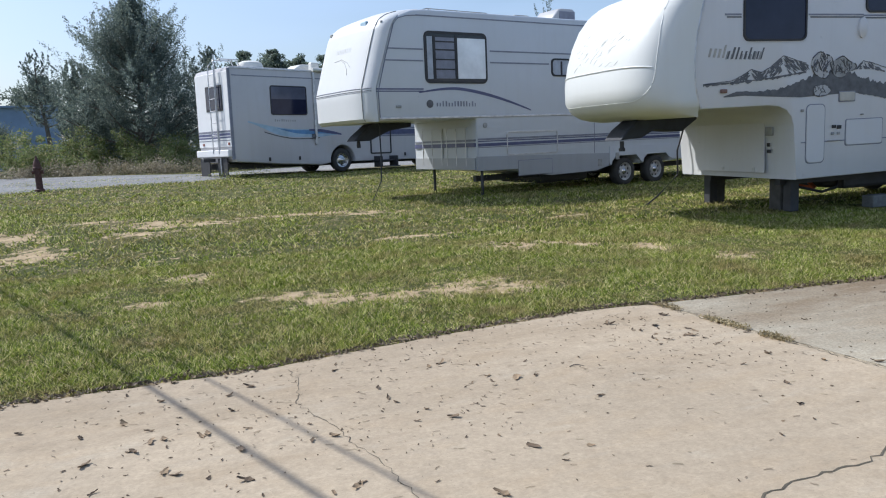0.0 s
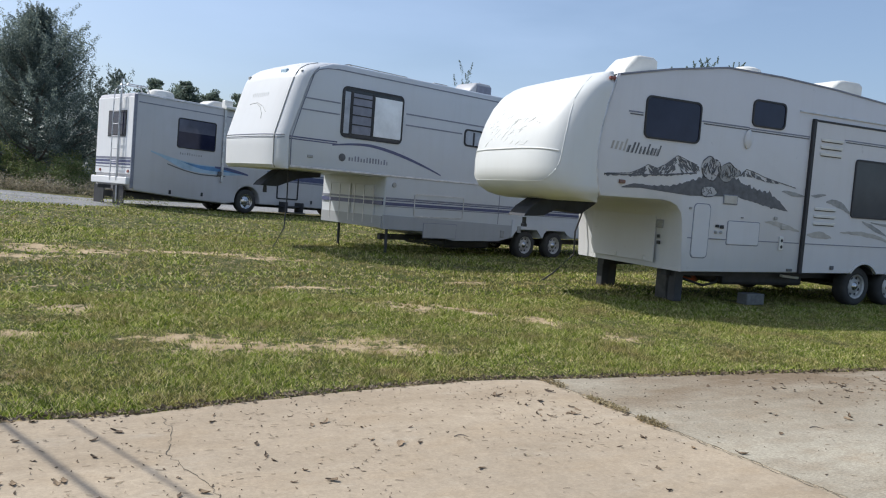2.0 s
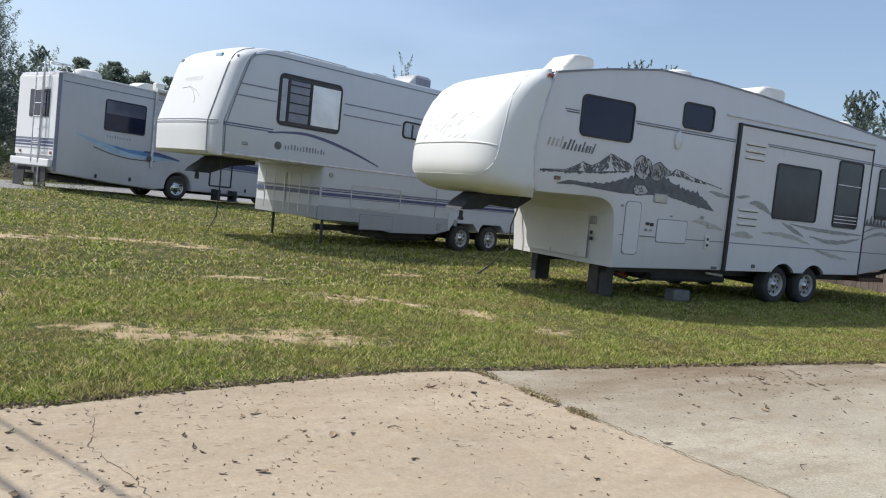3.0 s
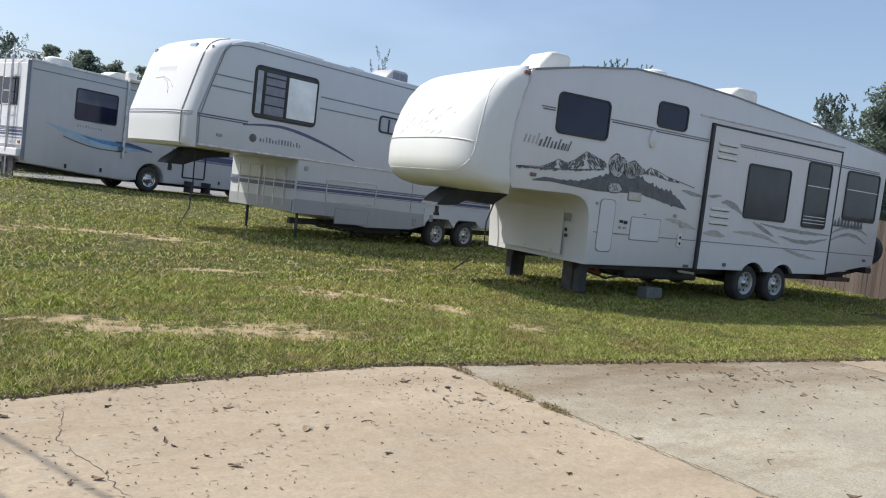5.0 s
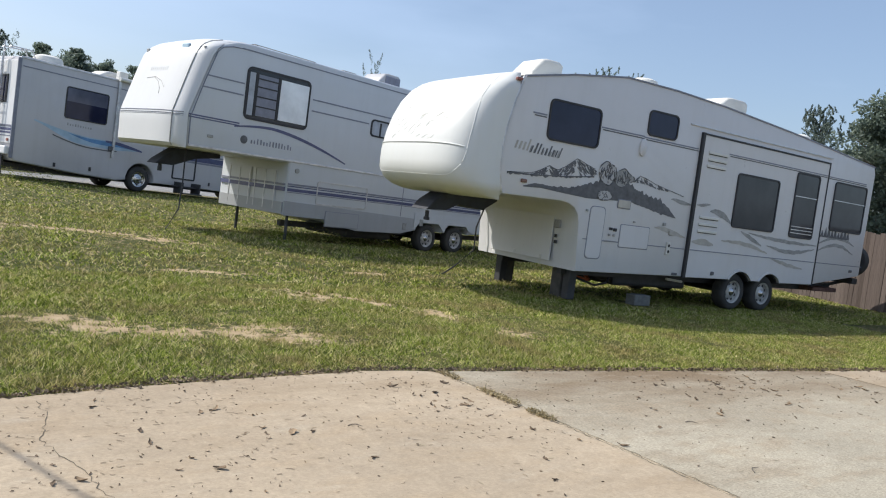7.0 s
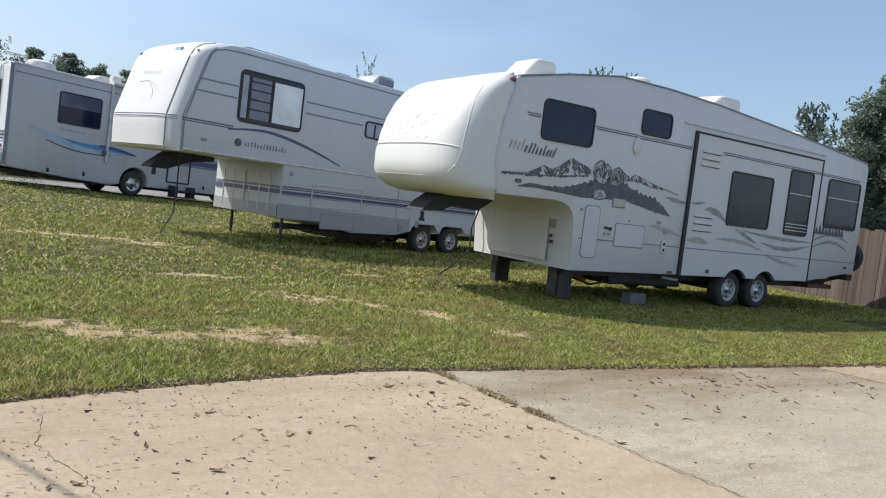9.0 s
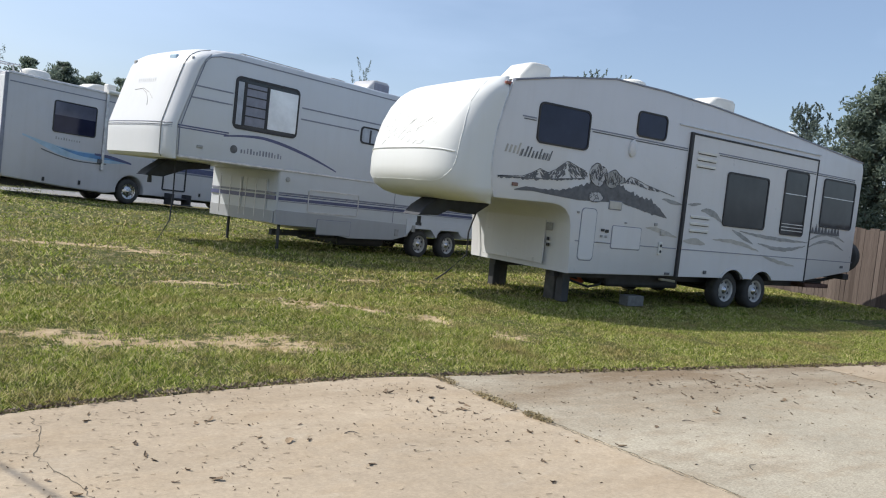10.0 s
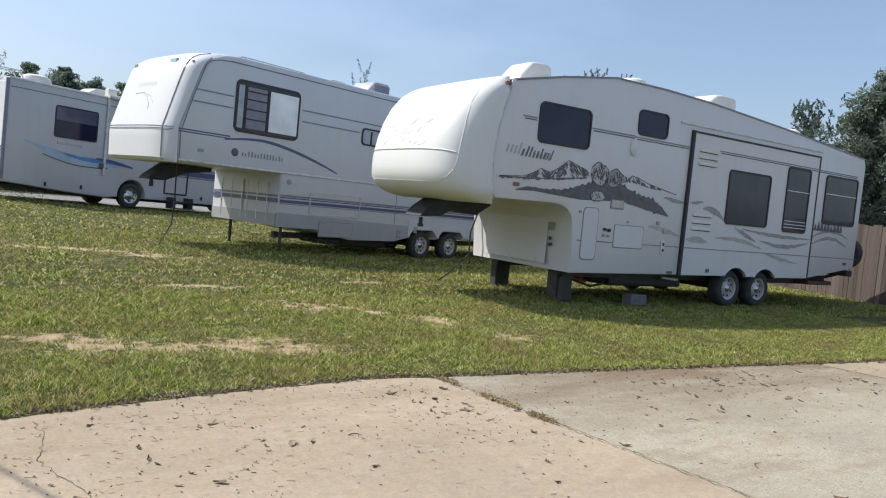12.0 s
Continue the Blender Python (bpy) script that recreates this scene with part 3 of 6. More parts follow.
# ---- the near fifth-wheel trailer with mountain decals ----
def near_trailer():
    t = root("fifth_wheel_trailer", pose(0, 8.0, 0), "white fifth-wheel trailer with dark mountain decals, parked on the lawn", "trailer", "parked campers")
    wide, hubs = 2.5, (11.45, 12.32)
    low = [(15.42, 0.80), (13.75, 0.56)]
    for hx in reversed(hubs):
        low += [(hx + 0.415 * math.cos(radians(a)), 0.31 + 0.415 * math.sin(radians(a))) for a in range(36, 145, 12)]
    prof = low + [(9.9, 0.53), (7.56, 0.50), (7.50, 1.22), (7.46, 1.34), (7.38, 1.43), (7.26, 1.48), (7.1, 1.5), (6.04, 1.49), (5.95, 1.85), (5.94, 2.2), (6.03, 2.6), (6.18, 3.10),
                  (7.1, 3.30), (8.1, 3.455), (9.2, 3.46), (10.4, 3.42), (12.7, 3.27), (15.36, 3.04), (15.43, 2.9)]
    part("body", prism(prof, 0, wide, 0.022, 2), M_W_SIDE, t, "off-white aluminium-trimmed side walls", True)
    # roof membrane and its edge trim
    roof = [(6.2, 3.12), (7.1, 3.305), (8.1, 3.46), (9.2, 3.465), (10.4, 3.425), (12.7, 3.275), (15.36, 3.045)]
    part("roof", prism(roof + [(x, z + 0.012) for x, z in reversed(roof)], 0.05, wide - 0.05), M_ROOF, t)
    part("roof_trim", prism([(x, z - 0.018) for x, z in roof] + [(x, z + 0.006) for x, z in reversed(roof)], -0.010, 0.03), M_GREYSTR, t, "dark grey roof edge moulding")

    def seam_x(z):
        """Where the cap meets the side wall: bowed forward at mid height."""
        return 5.93 + 0.42 * max(0.0, 1.95 - z) ** 2 * 1.1 + 0.22 * max(0.0, z - 2.1) ** 1.5

    # front cap: rounded in plan and in profile
    def front_x(z):
        pts = [(1.40, 5.9), (1.42, 5.62), (1.46, 5.42), (1.55, 5.26), (1.70, 5.16), (1.95, 5.16), (2.25, 5.22), (2.5, 5.31), (2.75, 5.45), (2.95, 5.64), (3.08, 5.84), (3.14, 5.98), (3.16, 6.08)]
        for (za, xa), (zb, xb) in zip(pts, pts[1:]):
            if z <= zb:
                return xa + (xb - xa) * (z - za) / (zb - za)
        return pts[-1][1]

    levels = [1.40, 1.42, 1.46, 1.50, 1.55, 1.62, 1.70, 1.82, 1.95, 2.1, 2.25, 2.38, 2.5, 2.63, 2.75, 2.86, 2.95, 3.02, 3.08, 3.12, 3.15]
    bm, rows = bmesh.new(), []
    for i, z in enumerate(levels):
        seam = seam_x(z)
        f, row = front_x(z), []
        half = wide / 2 + 0.012 - 0.10 * (1 - smooth01((z - 1.40) / 0.16)) - 0.10 * smooth01((z - 2.95) / 0.2)
        for k in range(33):
            a = math.pi * k / 32
            c, s = math.cos(a), math.sin(a)
            row.append(bm.verts.new((seam - (seam - f) * abs(s) ** 0.62, wide / 2 - half * math.copysign(abs(c) ** 0.62, c), z)))
        rows.append(row)
    for a, b in zip(rows, rows[1:]):
        for k in range(32):
            bm.faces.new((a[k], b[k], b[k + 1], a[k + 1]))
    bm.faces.new(rows[0])
    bm.faces.new(rows[-1][::-1])
    cap = part("front_cap", bm, M_W_CAP, t, "rounded glossy white moulded front cap", True)
    # moulded brow and lip lines across the cap
    for z, out, half, r in ((2.07, 0.004, 0.64, 0.012),):
        pts = []
        for k in range(25):
            a = math.pi * (0.5 - half / 2 + half * k / 24)
            c, s = math.cos(a), math.sin(a)
            seam, zz = seam_x(z), z - 0.035 * (abs(k - 12) / 12) ** 3
            pts.append((seam - (seam - front_x(zz) + out) * abs(s) ** 0.62, wide / 2 - (wide / 2 + out) * math.copysign(abs(c) ** 0.62, c), zz))
        part("moulded_ridge", tube(bmesh.new(), pts, r, 8), M_W_CAP, cap, "", True)
    # raised border of the cap's face
    side = [(z, 0.335 - 0.055 * smooth01((z - 2.2) / 0.9)) for z in span(3.08, 2.0, 14)] + [(2.0 - 0.37 * math.sin(u), 0.335 - 0.17 * (1 - math.cos(u))) for u in span(0.12, math.pi / 2, 10)]
    lip = side + [(1.63, p) for p in span(0.14, -0.14, 7)] + [(z, -p) for z, p in reversed(side)]
    pts = []
    for z, p in lip:
        seam = seam_x(z)
        a = math.pi / 2 - math.pi * p
        c, q = math.cos(a), math.sin(a)
        half = wide / 2 + 0.012 - 0.10 * smooth01((z - 2.95) / 0.2)
        pts.append((seam - (seam - front_x(z)) * abs(q) ** 0.62 + 0.004, wide / 2 - half * math.copysign(abs(c) ** 0.62, c), z))
    part("moulded_ridge", tube(bmesh.new(), pts, 0.007, 8), M_W_CAP, cap, "", True)
    # trim bead where the cap meets the side, on both sides
    for yy in (-0.006, wide + 0.006):
        part("cap_seam", tube(bmesh.new(), [(seam_x(z) + 0.01, yy, z) for z in span(1.5, 3.1, 14)], 0.013, 6), M_TRIM, t)
    # bleached mark on the cap, broken into short strokes
    rnd = random.Random(8)
    bm = bmesh.new()

    def on_cap(yy, zz):
        seam = seam_x(zz)
        c = min(1.0, abs((wide / 2 - yy) / (wide / 2 + 0.012)))
        q = math.sqrt(max(0.0, 1 - c ** (2 / 0.62)))
        return (seam - (seam - front_x(zz)) * q ** 0.62, yy, zz)

    for i in range(46):
        yy, zz = rnd.uniform(0.45, 1.75), 2.42 + 0.16 * rnd.gauss(0, 1) * 0.9
        zz = min(2.72, max(2.16, zz))
        l, d = rnd.uniform(0.05, 0.22), rnd.uniform(-0.5, 0.5)
        pts = [on_cap(yy + l * f * math.cos(d), min(2.75, max(2.12, zz + l * f * math.sin(d) + 0.02 * math.sin(6 * f + i)))) for f in (0, 0.35, 0.7, 1.0)]
        tube(bm, pts, rnd.uniform(0.002, 0.004), 4)
    part("worn_decal", bm, M_GHOST, cap, "bleached, unreadable remains of a decal")["kind"] = "stuff"

    y = -0.001
    window(t, 6.67, 7.67, 2.32, 2.90, 0.09, label="dark tinted bedroom window")
    window(t, 8.65, 9.34, 2.68, 3.08, 0.09, label="small dark tinted window")
    # slide-out, closed
    skin = [(9.97, 0.53)]
    for hx in hubs:
        skin += [(hx + 0.40 * math.cos(radians(a)), 0.31 + 0.40 * math.sin(radians(a))) for a in range(144, 35, -12)]
    sl = part("slide_out", prism(skin + [(13.70, 0.56), (13.70, 2.89), (9.97, 2.89)], -0.035, 0.05, 0.008, 2), M_W_SIDE, t, "closed slide-out with black seal")
    part("seal", box((9.925, -0.045, 0.52), (9.985, 0.001, 2.92)), M_BLACK, sl)
    part("seal", box((9.985, -0.045, 2.885), (13.70, 0.001, 2.915)), M_BLACK, sl)
    part("seal", box((13.685, -0.045, 0.54), (13.715, 0.001, 2.915)), M_BLACK, sl)
    part("drip_rail", box((9.63, -0.022, 3.0), (13.8, 0.001, 3.018)), M_TRIM, t)
    ys = -0.036
    window(sl, 10.97, 12.19, 1.45, 2.39, 0.07, 0.03, M_GLASS2, ys, (), "smoked dinette window")
    window(sl, 12.68, 13.44, 1.41, 2.62, 0.07, 0.03, M_GLASS2, ys, (2.18, 1.50, 1.56, 1.62), "tall smoked window with a louvred base")
    window(t, 14.03, 15.21, 1.64, 2.60, 0.08, 0.03, M_GLASS2, y, (2.235,), "smoked rear window")
    for z in (2.62, 2.51, 2.40, 1.55, 1.435, 1.32):
        x0 = 10.12
        lv = part("louvre", box((x0, ys - 0.016, z - 0.022), (x0 + 0.5, ys, z + 0.022), 0.006, 1), M_PLASTIC, sl)
        part("louvre_slot", box((x0 + 0.02, ys - 0.012, z - 0.032), (x0 + 0.48, ys - 0.001, z - 0.022)), M_BLACK, lv)
    # stripes
    for x0, x1, yy, par in ((6.39, 6.64, y, t), (7.70, 8.62, y, t), (8.62, 9.90, y, t), (10.66, 13.66, ys, sl), (13.73, 15.15, y, t)):
        z = 2.63 if x0 < 9 else 2.64
        if x0 == 8.62:
            z = 2.62
        part("stripe", box((x0, yy - 0.004, z + 0.012), (x1, yy, z + 0.032)), M_GREYSTR, par)
        part("stripe", box((x0 + 0.03, yy - 0.004, z - 0.018), (x1, yy, z - 0.002)), M_DECAL, par)
    for x0, x1, yy, par in ((7.62, 9.90, y, t), (10.0, 13.66, ys, sl), (13.73, 15.45, y, t)):
        part("belt_line", box((x0, yy - 0.005, 0.985), (x1, yy, 1.0)), M_GREYSTR, par)

    # mountain, brush-stroke and emblem decals
    def line(pts):
        """Straight runs between a few (x, z) knots."""
        def at(x):
            for (xa, za), (xb, zb) in zip(pts, pts[1:]):
                if x <= xb:
                    return za + (zb - za) * max(0.0, x - xa) / (xb - xa)
            return pts[-1][1]
        return at

    def shard(bm, pts, yy):
        bm.faces.new([bm.verts.new((px, yy, pz)) for px, pz in pts])

    def tooth(x, s, f=11.0):
        return abs(noise.noise((x * f, s, 2.0))) + 0.5 * abs(noise.noise((x * f * 2.7, s, 4.0)))

    def range_decal(top, base, xa, xb, seed, n, teeth):
        """A mountain range: a broken summit line, dark rock shards on the lee slopes, a toothed foot."""
        r, bm = random.Random(seed), bmesh.new()
        for i in range(n):
            x = r.uniform(xa, xb)
            zt, zb = top(x), base(x)
            if zt - zb < 0.03:
                continue
            fall = -1 if top(x + 0.02) > zt else 1
            u = r.random() ** 1.6
            z1 = zt - (zt - zb) * 0.75 * u + 0.004
            ln = min(z1 - zb, r.uniform(0.03, 0.11))
            w = r.uniform(0.012, 0.035) * (1.3 if fall > 0 else 0.7)
            d = fall * ln * r.uniform(0.5, 1.1)
            shard(bm, [(x - w * 0.3, z1), (x + w, z1 - 0.3 * ln), (x + d + w * 0.8, z1 - ln), (x + d * 0.6 - w * 0.2, z1 - 0.7 * ln)], y - 0.004 - 0.000004 * i)
        part("mountain_decal", bm, M_DECAL, t, "dark grey mountain range decal")
        xs = span(xa, xb, 70)
        part("mountain_decal", ribbon(xs, lambda x: top(x) + 0.006 * noise.noise((x * 30, seed, 1)), lambda x: 0.003 + 0.010 * tooth(x, seed + 3), y - 0.006), M_DECAL, t)
        if teeth:
            part("mountain_decal", ribbon(xs, lambda x: base(x) - 0.02 * tooth(x, seed), lambda x: 0.005 + 0.035 * tooth(x, seed), y - 0.006), M_DECAL, t)

    range_decal(line([(6.07, 1.795), (6.5, 1.83), (6.68, 1.90), (6.8, 1.97), (6.96, 1.925), (7.1, 1.99), (7.31, 2.135), (7.54, 2.065), (7.68, 2.03)]), line([(6.07, 1.79), (6.56, 1.81), (7.08, 1.85), (7.68, 1.92)]), 6.07, 7.68, 3, 210, True)
    range_decal(line([(8.5, 1.93), (8.64, 2.045), (8.82, 2.01), (9.02, 1.955), (9.4, 1.89), (9.7, 1.838)]), line([(8.5, 1.93), (8.7, 1.93), (9.04, 1.88), (9.4, 1.87), (9.7, 1.836)]), 8.5, 9.7, 4, 80, False)
    # dark brushed band beneath the mountains, spiked above and ragged below
    b_top = line([(6.38, 1.64), (6.58, 1.695), (6.9, 1.68), (7.22, 1.69), (7.64, 1.80), (8.2, 1.95), (8.46, 1.87), (8.75, 1.76), (9.28, 1.665), (9.58, 1.48)])
    b_low = line([(6.38, 1.625), (6.7, 1.64), (7.02, 1.62), (7.6, 1.59), (8.5, 1.63), (9.05, 1.545), (9.58, 1.47)])

    def b_hi(x):
        return b_top(x) + 0.11 * smooth01((x - 6.4) / 1.4) * tooth(x, 7.0, 9.0) * smooth01((9.6 - x) / 0.3)

    def b_lo(x):
        return b_low(x) - 0.045 * smooth01((x - 8.4) / 0.5) * tooth(x, 1.0) * smooth01((9.6 - x) / 0.2)

    part("band_decal", ribbon(span(6.38, 9.58, 220), lambda x: (b_hi(x) + b_lo(x)) / 2, lambda x: max(0.003, (b_hi(x) - b_lo(x)) / 2), y - 0.004), M_DECAL, t, "charcoal brush-stroke decal")
    # plain pale emblem over the band: three rounded fields with worn outlines and loose strokes
    r2 = random.Random(40)
    bm = bmesh.new()
    for i, (cx, cz, a, b, dent) in enumerate(((7.94, 2.0, 0.175, 0.165, 0.10), (8.27, 1.97, 0.21, 0.12, 0.2), (7.94, 1.67, 0.145, 0.075, 0.08))):
        shape = [(cx + a * (1 + dent * math.sin(3 * q + i) + 0.04 * r2.uniform(-1, 1)) * math.cos(q), cz + b * (1 + dent * math.sin(4 * q + 2 * i)) * math.sin(q)) for q in span(0, 2 * math.pi * 27 / 28, 28)]
        part("emblem", sheet(shape, y - 0.003 - 0.001 * i), (M_PALE, M_DECAL2, M_PALE)[i], t, "plain faded emblem")
        for j in range(28):
            if r2.random() < 0.72:
                (xa, za), (xb, zb) = shape[j], shape[(j + 1) % 28]
                tube(bm, [(xa, y - 0.009, za), (xb, y - 0.009, zb)], r2.uniform(0.004, 0.010), 4)
        for j in range((52, 34, 9)[i]):
            q, d = r2.uniform(0, 6.28), r2.uniform(0.2, 0.85)
            px, pz, w = cx + a * d * math.cos(q), cz + b * d * math.sin(q), r2.uniform(0.015, 0.05)
            lean, k = r2.uniform(0.5, 2.4), r2.uniform(-0.012, 0.012)
            tube(bm, [(px - w * math.cos(lean), y - 0.010, pz - w * math.sin(lean)), (px + k, y - 0.010, pz), (px + w * math.cos(lean), y - 0.010, pz + w * math.sin(lean))], r2.uniform(0.003, 0.007), 4)
    part("emblem_marks", bm, M_DECAL, t)["kind"] = "stuff"
    # maker's mark as bars
    bars_of_text(t, "maker_mark", 6.14, 6.42, 2.13, 2.29, 4, M_DECAL3, y, -0.05, 5, 0.3)
    bars_of_text(t, "maker_mark", 6.42, 7.0, 2.105, 2.25, 9, M_DECAL, y, -0.02, 9, 0.35)
    bars_of_text(t, "maker_mark_shadow", 6.40, 6.98, 2.10, 2.20, 8, M_DECAL2, y + 0.001, -0.02, 4, 0.35)
    # fading swooshes on the slide-out and rear
    def wob(x, s):
        return 0.035 * noise.noise((x * 7.0, s, 2.0)) + 0.02 * noise.noise((x * 23.0, s, 4.0))

    def stroke(x0, x1, za, zb, bow, half, material, yy, par):
        part("swoosh_decal", ribbon(span(x0, x1, 40), lambda x: za + (zb - za) * (x - x0) / (x1 - x0) + bow * math.sin(math.pi * (x - x0) / (x1 - x0)) + 0.4 * wob(x, za * 9), lambda x: half * (0.15 + math.sin(math.pi * (x - x0) / (x1 - x0))) + 0.003, yy - 0.004), material, par)
    stroke(9.42, 9.92, 1.77, 1.72, 0.0, 0.026, M_DECAL2, y, t)
    stroke(10.02, 10.36, 1.735, 1.775, 0.0, 0.02, M_DECAL2, ys, sl)
    stroke(10.38, 10.98, 1.67, 1.50, 0.06, 0.045, M_DECAL2, ys, sl)
    stroke(11.28, 11.92, 1.40, 1.19, 0.0, 0.03, M_DECAL2, ys, sl)
    stroke(11.5, 13.66, 1.39, 1.31, -0.03, 0.026, M_DECAL2, ys, sl)
    stroke(10.78, 12.12, 1.20, 1.07, 0.05, 0.028, M_DECAL3, ys, sl)
    stroke(12.08, 13.6, 1.21, 1.24, -0.09, 0.03, M_DECAL2, ys, sl)
    stroke(12.2, 13.3, 1.0, 0.84, -0.02, 0.026, M_DECAL3, ys, sl)
    stroke(13.75, 15.05, 1.36, 1.39, 0.14, 0.028, M_DECAL2, y, t)
    stroke(13.75, 15.05, 1.22, 1.22, 0.15, 0.026, M_DECAL2, y, t)
    stroke(9.12, 9.88, 1.29, 1.17, 0.02, 0.03, M_DECAL3, y, t)
    stroke(10.02, 10.58, 1.13, 1.11, 0.02, 0.045, M_DECAL3, ys, sl)
    # little fir silhouettes at the rear
    bm = bmesh.new()
    for i in range(9):
        x, h = 13.84 + 0.115 * i, 0.12 + 0.16 * ((i * 7) % 5) / 5
        bm.faces.new([bm.verts.new(p) for p in ((x - 0.065, y - 0.005 - 0.0002 * i, 1.50), (x + 0.065, y - 0.005 - 0.0002 * i, 1.50), (x, y - 0.005 - 0.0002 * i, 1.52 + h))])
    part("fir_decal", bm, M_DECAL, t)
    # hatches, ports and lamps
    hatch(t, "utility_hatch", 7.70, 8.01, 0.71, 1.49, M_W_SIDE, y, 0.07, "tall white utility hatch")
    hatch(t, "storage_hatch", 8.37, 9.02, 0.92, 1.27, M_W_SIDE, y, 0.03, "white storage hatch")
    hatch(t, "access_panel", 8.24, 8.51, 1.515, 1.645, M_BEIGE, y - 0.006, 0.01, "small beige access panel")
    sc = lathe(bmesh.new(), [(0.10, 0.0), (0.10, -0.03), (0.06, -0.05), (0.001, -0.052)], (0, 0, 0), "y", 16)
    sc.transform(Matrix.Translation((8.6, 0, 2.48)) @ Matrix.Diagonal((0.75, 1, 1.35, 1)))
    part("vent_scoop", sc, M_W_SIDE, t, "round vent scoop", True)
    for x, z, w, h, m in ((7.52 + 0.08, 1.40, 0.05, 0.035, M_DECAL2), (8.13, 1.165, 0.07, 0.04, M_BLACK), (8.22, 1.15, 0.07, 0.05, M_BLACK), (8.12, 1.075, 0.05, 0.035, M_DECAL2), (8.22, 1.075, 0.05, 0.035, M_DECAL2), (8.05, 0.99, 0.22, 0.014, M_DECAL2), (9.47, 1.19, 0.09, 0.07, M_DECAL3), (8.62, 1.32, 0.05, 0.02, M_DECAL2), (9.3, 1.33, 0.07, 0.05, M_DECAL2)):
        part("utility_port", box((x, y - 0.02, z), (x + w, y, z + h), 0.006, 1), m, t)
    pl = part("power_inlet", box((9.45, y - 0.03, 0.87), (9.53, y, 1.08), 0.01, 2), M_PLASTIC, t)
    for z in (0.925, 1.02):
        part("socket", lathe(bmesh.new(), [(0.026, -0.034), (0.001, -0.036)], (9.49, y, z), "y", 10), M_BLACK, pl)
    part("marker_lamp", box((6.32, y - 0.03, 1.68), (6.42, y, 1.73), 0.01, 2), M_ORANGE, t, "amber marker lamp")
    part("marker_lamp", box((6.04, -0.012, 3.03), (6.15, 0.03, 3.07), 0.01, 2), M_RED, t)
    part("marker_lamp", box((9.68, y - 0.02, 0.55), (9.80, y, 0.59), 0.006, 1), M_DECAL, t)
    part("marker_lamp", box((10.62, ys - 0.02, 0.60), (10.7, ys, 0.66), 0.006, 1), M_DECAL, sl)
    part("marker_lamp", box((15.0, y - 0.02, 0.86), (15.1, y, 0.91), 0.006, 1), M_DECAL, t)
    # front compartment door under the overhang, facing forward
    def facing(lo, hi, bev=0.0):
        return box((7.5 - lo[1] - (hi[1] - lo[1]), lo[0], lo[2]), (7.5 - lo[1], hi[0], hi[2]), bev, 1)
    d = part("front_hatch", facing((0.52, 0.002, 0.58), (2.05, 0.018, 1.34), 0.004), M_W_SIDE, t, "front compartment hatch")
    part("lock", facing((0.36, 0.005, 1.10), (0.50, 0.03, 1.22), 0.006), M_DECAL2, t)
    part("lock", facing((0.42, 0.005, 0.95), (0.47, 0.02, 1.0), 0.004), M_BLACK, t)
    part("lock", facing((0.40, 0.005, 0.86), (0.47, 0.02, 0.91), 0.004), M_BLACK, t)
    for yy in (0.7, 1.35):
        part("latch", facing((yy, 0.018, 0.6), (yy + 0.05, 0.03, 0.66), 0.004), M_TRIM, d)
    # hitch pin box under the nose
    pin = part("pin_box", prism([(6.75, 1.44), (5.85, 1.44), (5.62, 1.28), (5.5, 1.14), (5.85, 1.16), (6.05, 1.26), (6.5, 1.22), (6.75, 1.38)], 1.02, 1.48, 0.02, 2), M_HITCH, t, "black steel hitch pin box")
    part("king_pin", lathe(bmesh.new(), [(0.001, 0.98), (0.045, 0.98), (0.045, 1.02), (0.03, 1.03), (0.03, 1.12)], (5.66, 1.25, 0), "z", 12), M_STEEL, pin)
    # undercarriage
    part("chassis_rail", box((7.7, 0.45, 0.40), (15.2, 0.55, 0.53)), M_STEEL, t)
    part("chassis_rail", box((7.7, 1.95, 0.40), (15.2, 2.05, 0.53)), M_STEEL, t)
    for hx in hubs:
        part("axle", tube(bmesh.new(), [(hx, 0.2, 0.31), (hx, wide - 0.2, 0.31)], 0.045, 10), M_STEEL, t)
        wheel(t, hx, 0.32, 0.33, 0.06)
        flare = [[(hx + q * math.cos(radians(a)), 0.31 + q * math.sin(radians(a))) for a in range(36, 145, 9)] for q in (0.425, 0.392)]
        part("wheel_flare", prism(flare[0] + flare[1][::-1], -0.052, -0.03), M_W_SIDE, t, "white moulded wheel flare")
        rim_out = [(hx + 0.432 * math.cos(radians(a)), 0.31 + 0.432 * math.sin(radians(a))) for a in range(34, 147, 8)]
        rim_in = [(hx + 0.372 * math.cos(radians(a)), 0.31 + 0.372 * math.sin(radians(a))) for a in range(34, 147, 8)]
        part("wheel_arch", prism(rim_out + rim_in[::-1], 0.012, 0.3), M_BLACK, t, "black wheel arch liner")
        wheel(t, hx, 0.32, 0.33, wide - 0.29)
    part("holding_tank", box((8.9, 0.5, 0.26), (10.7, 2.0, 0.52), 0.05, 2), M_STEEL, t, "black underslung tank")
    part("drain_pipe", tube(bmesh.new(), [(10.0, 0.35, 0.44), (10.4, 0.35, 0.41)], 0.022, 10), M_PLASTIC, t, "white plastic drain pipe")
    part("entry_steps", box((14.1, 0.15, 0.42), (14.95, 0.6, 0.50), 0.01, 1), M_RUST, t, "rusty brown folded entry step")
    part("rear_bumper", box((15.40, 0.1, 0.62), (15.60, wide - 0.1, 0.74), 0.015, 2), M_STEEL, t, "black steel rear bumper")
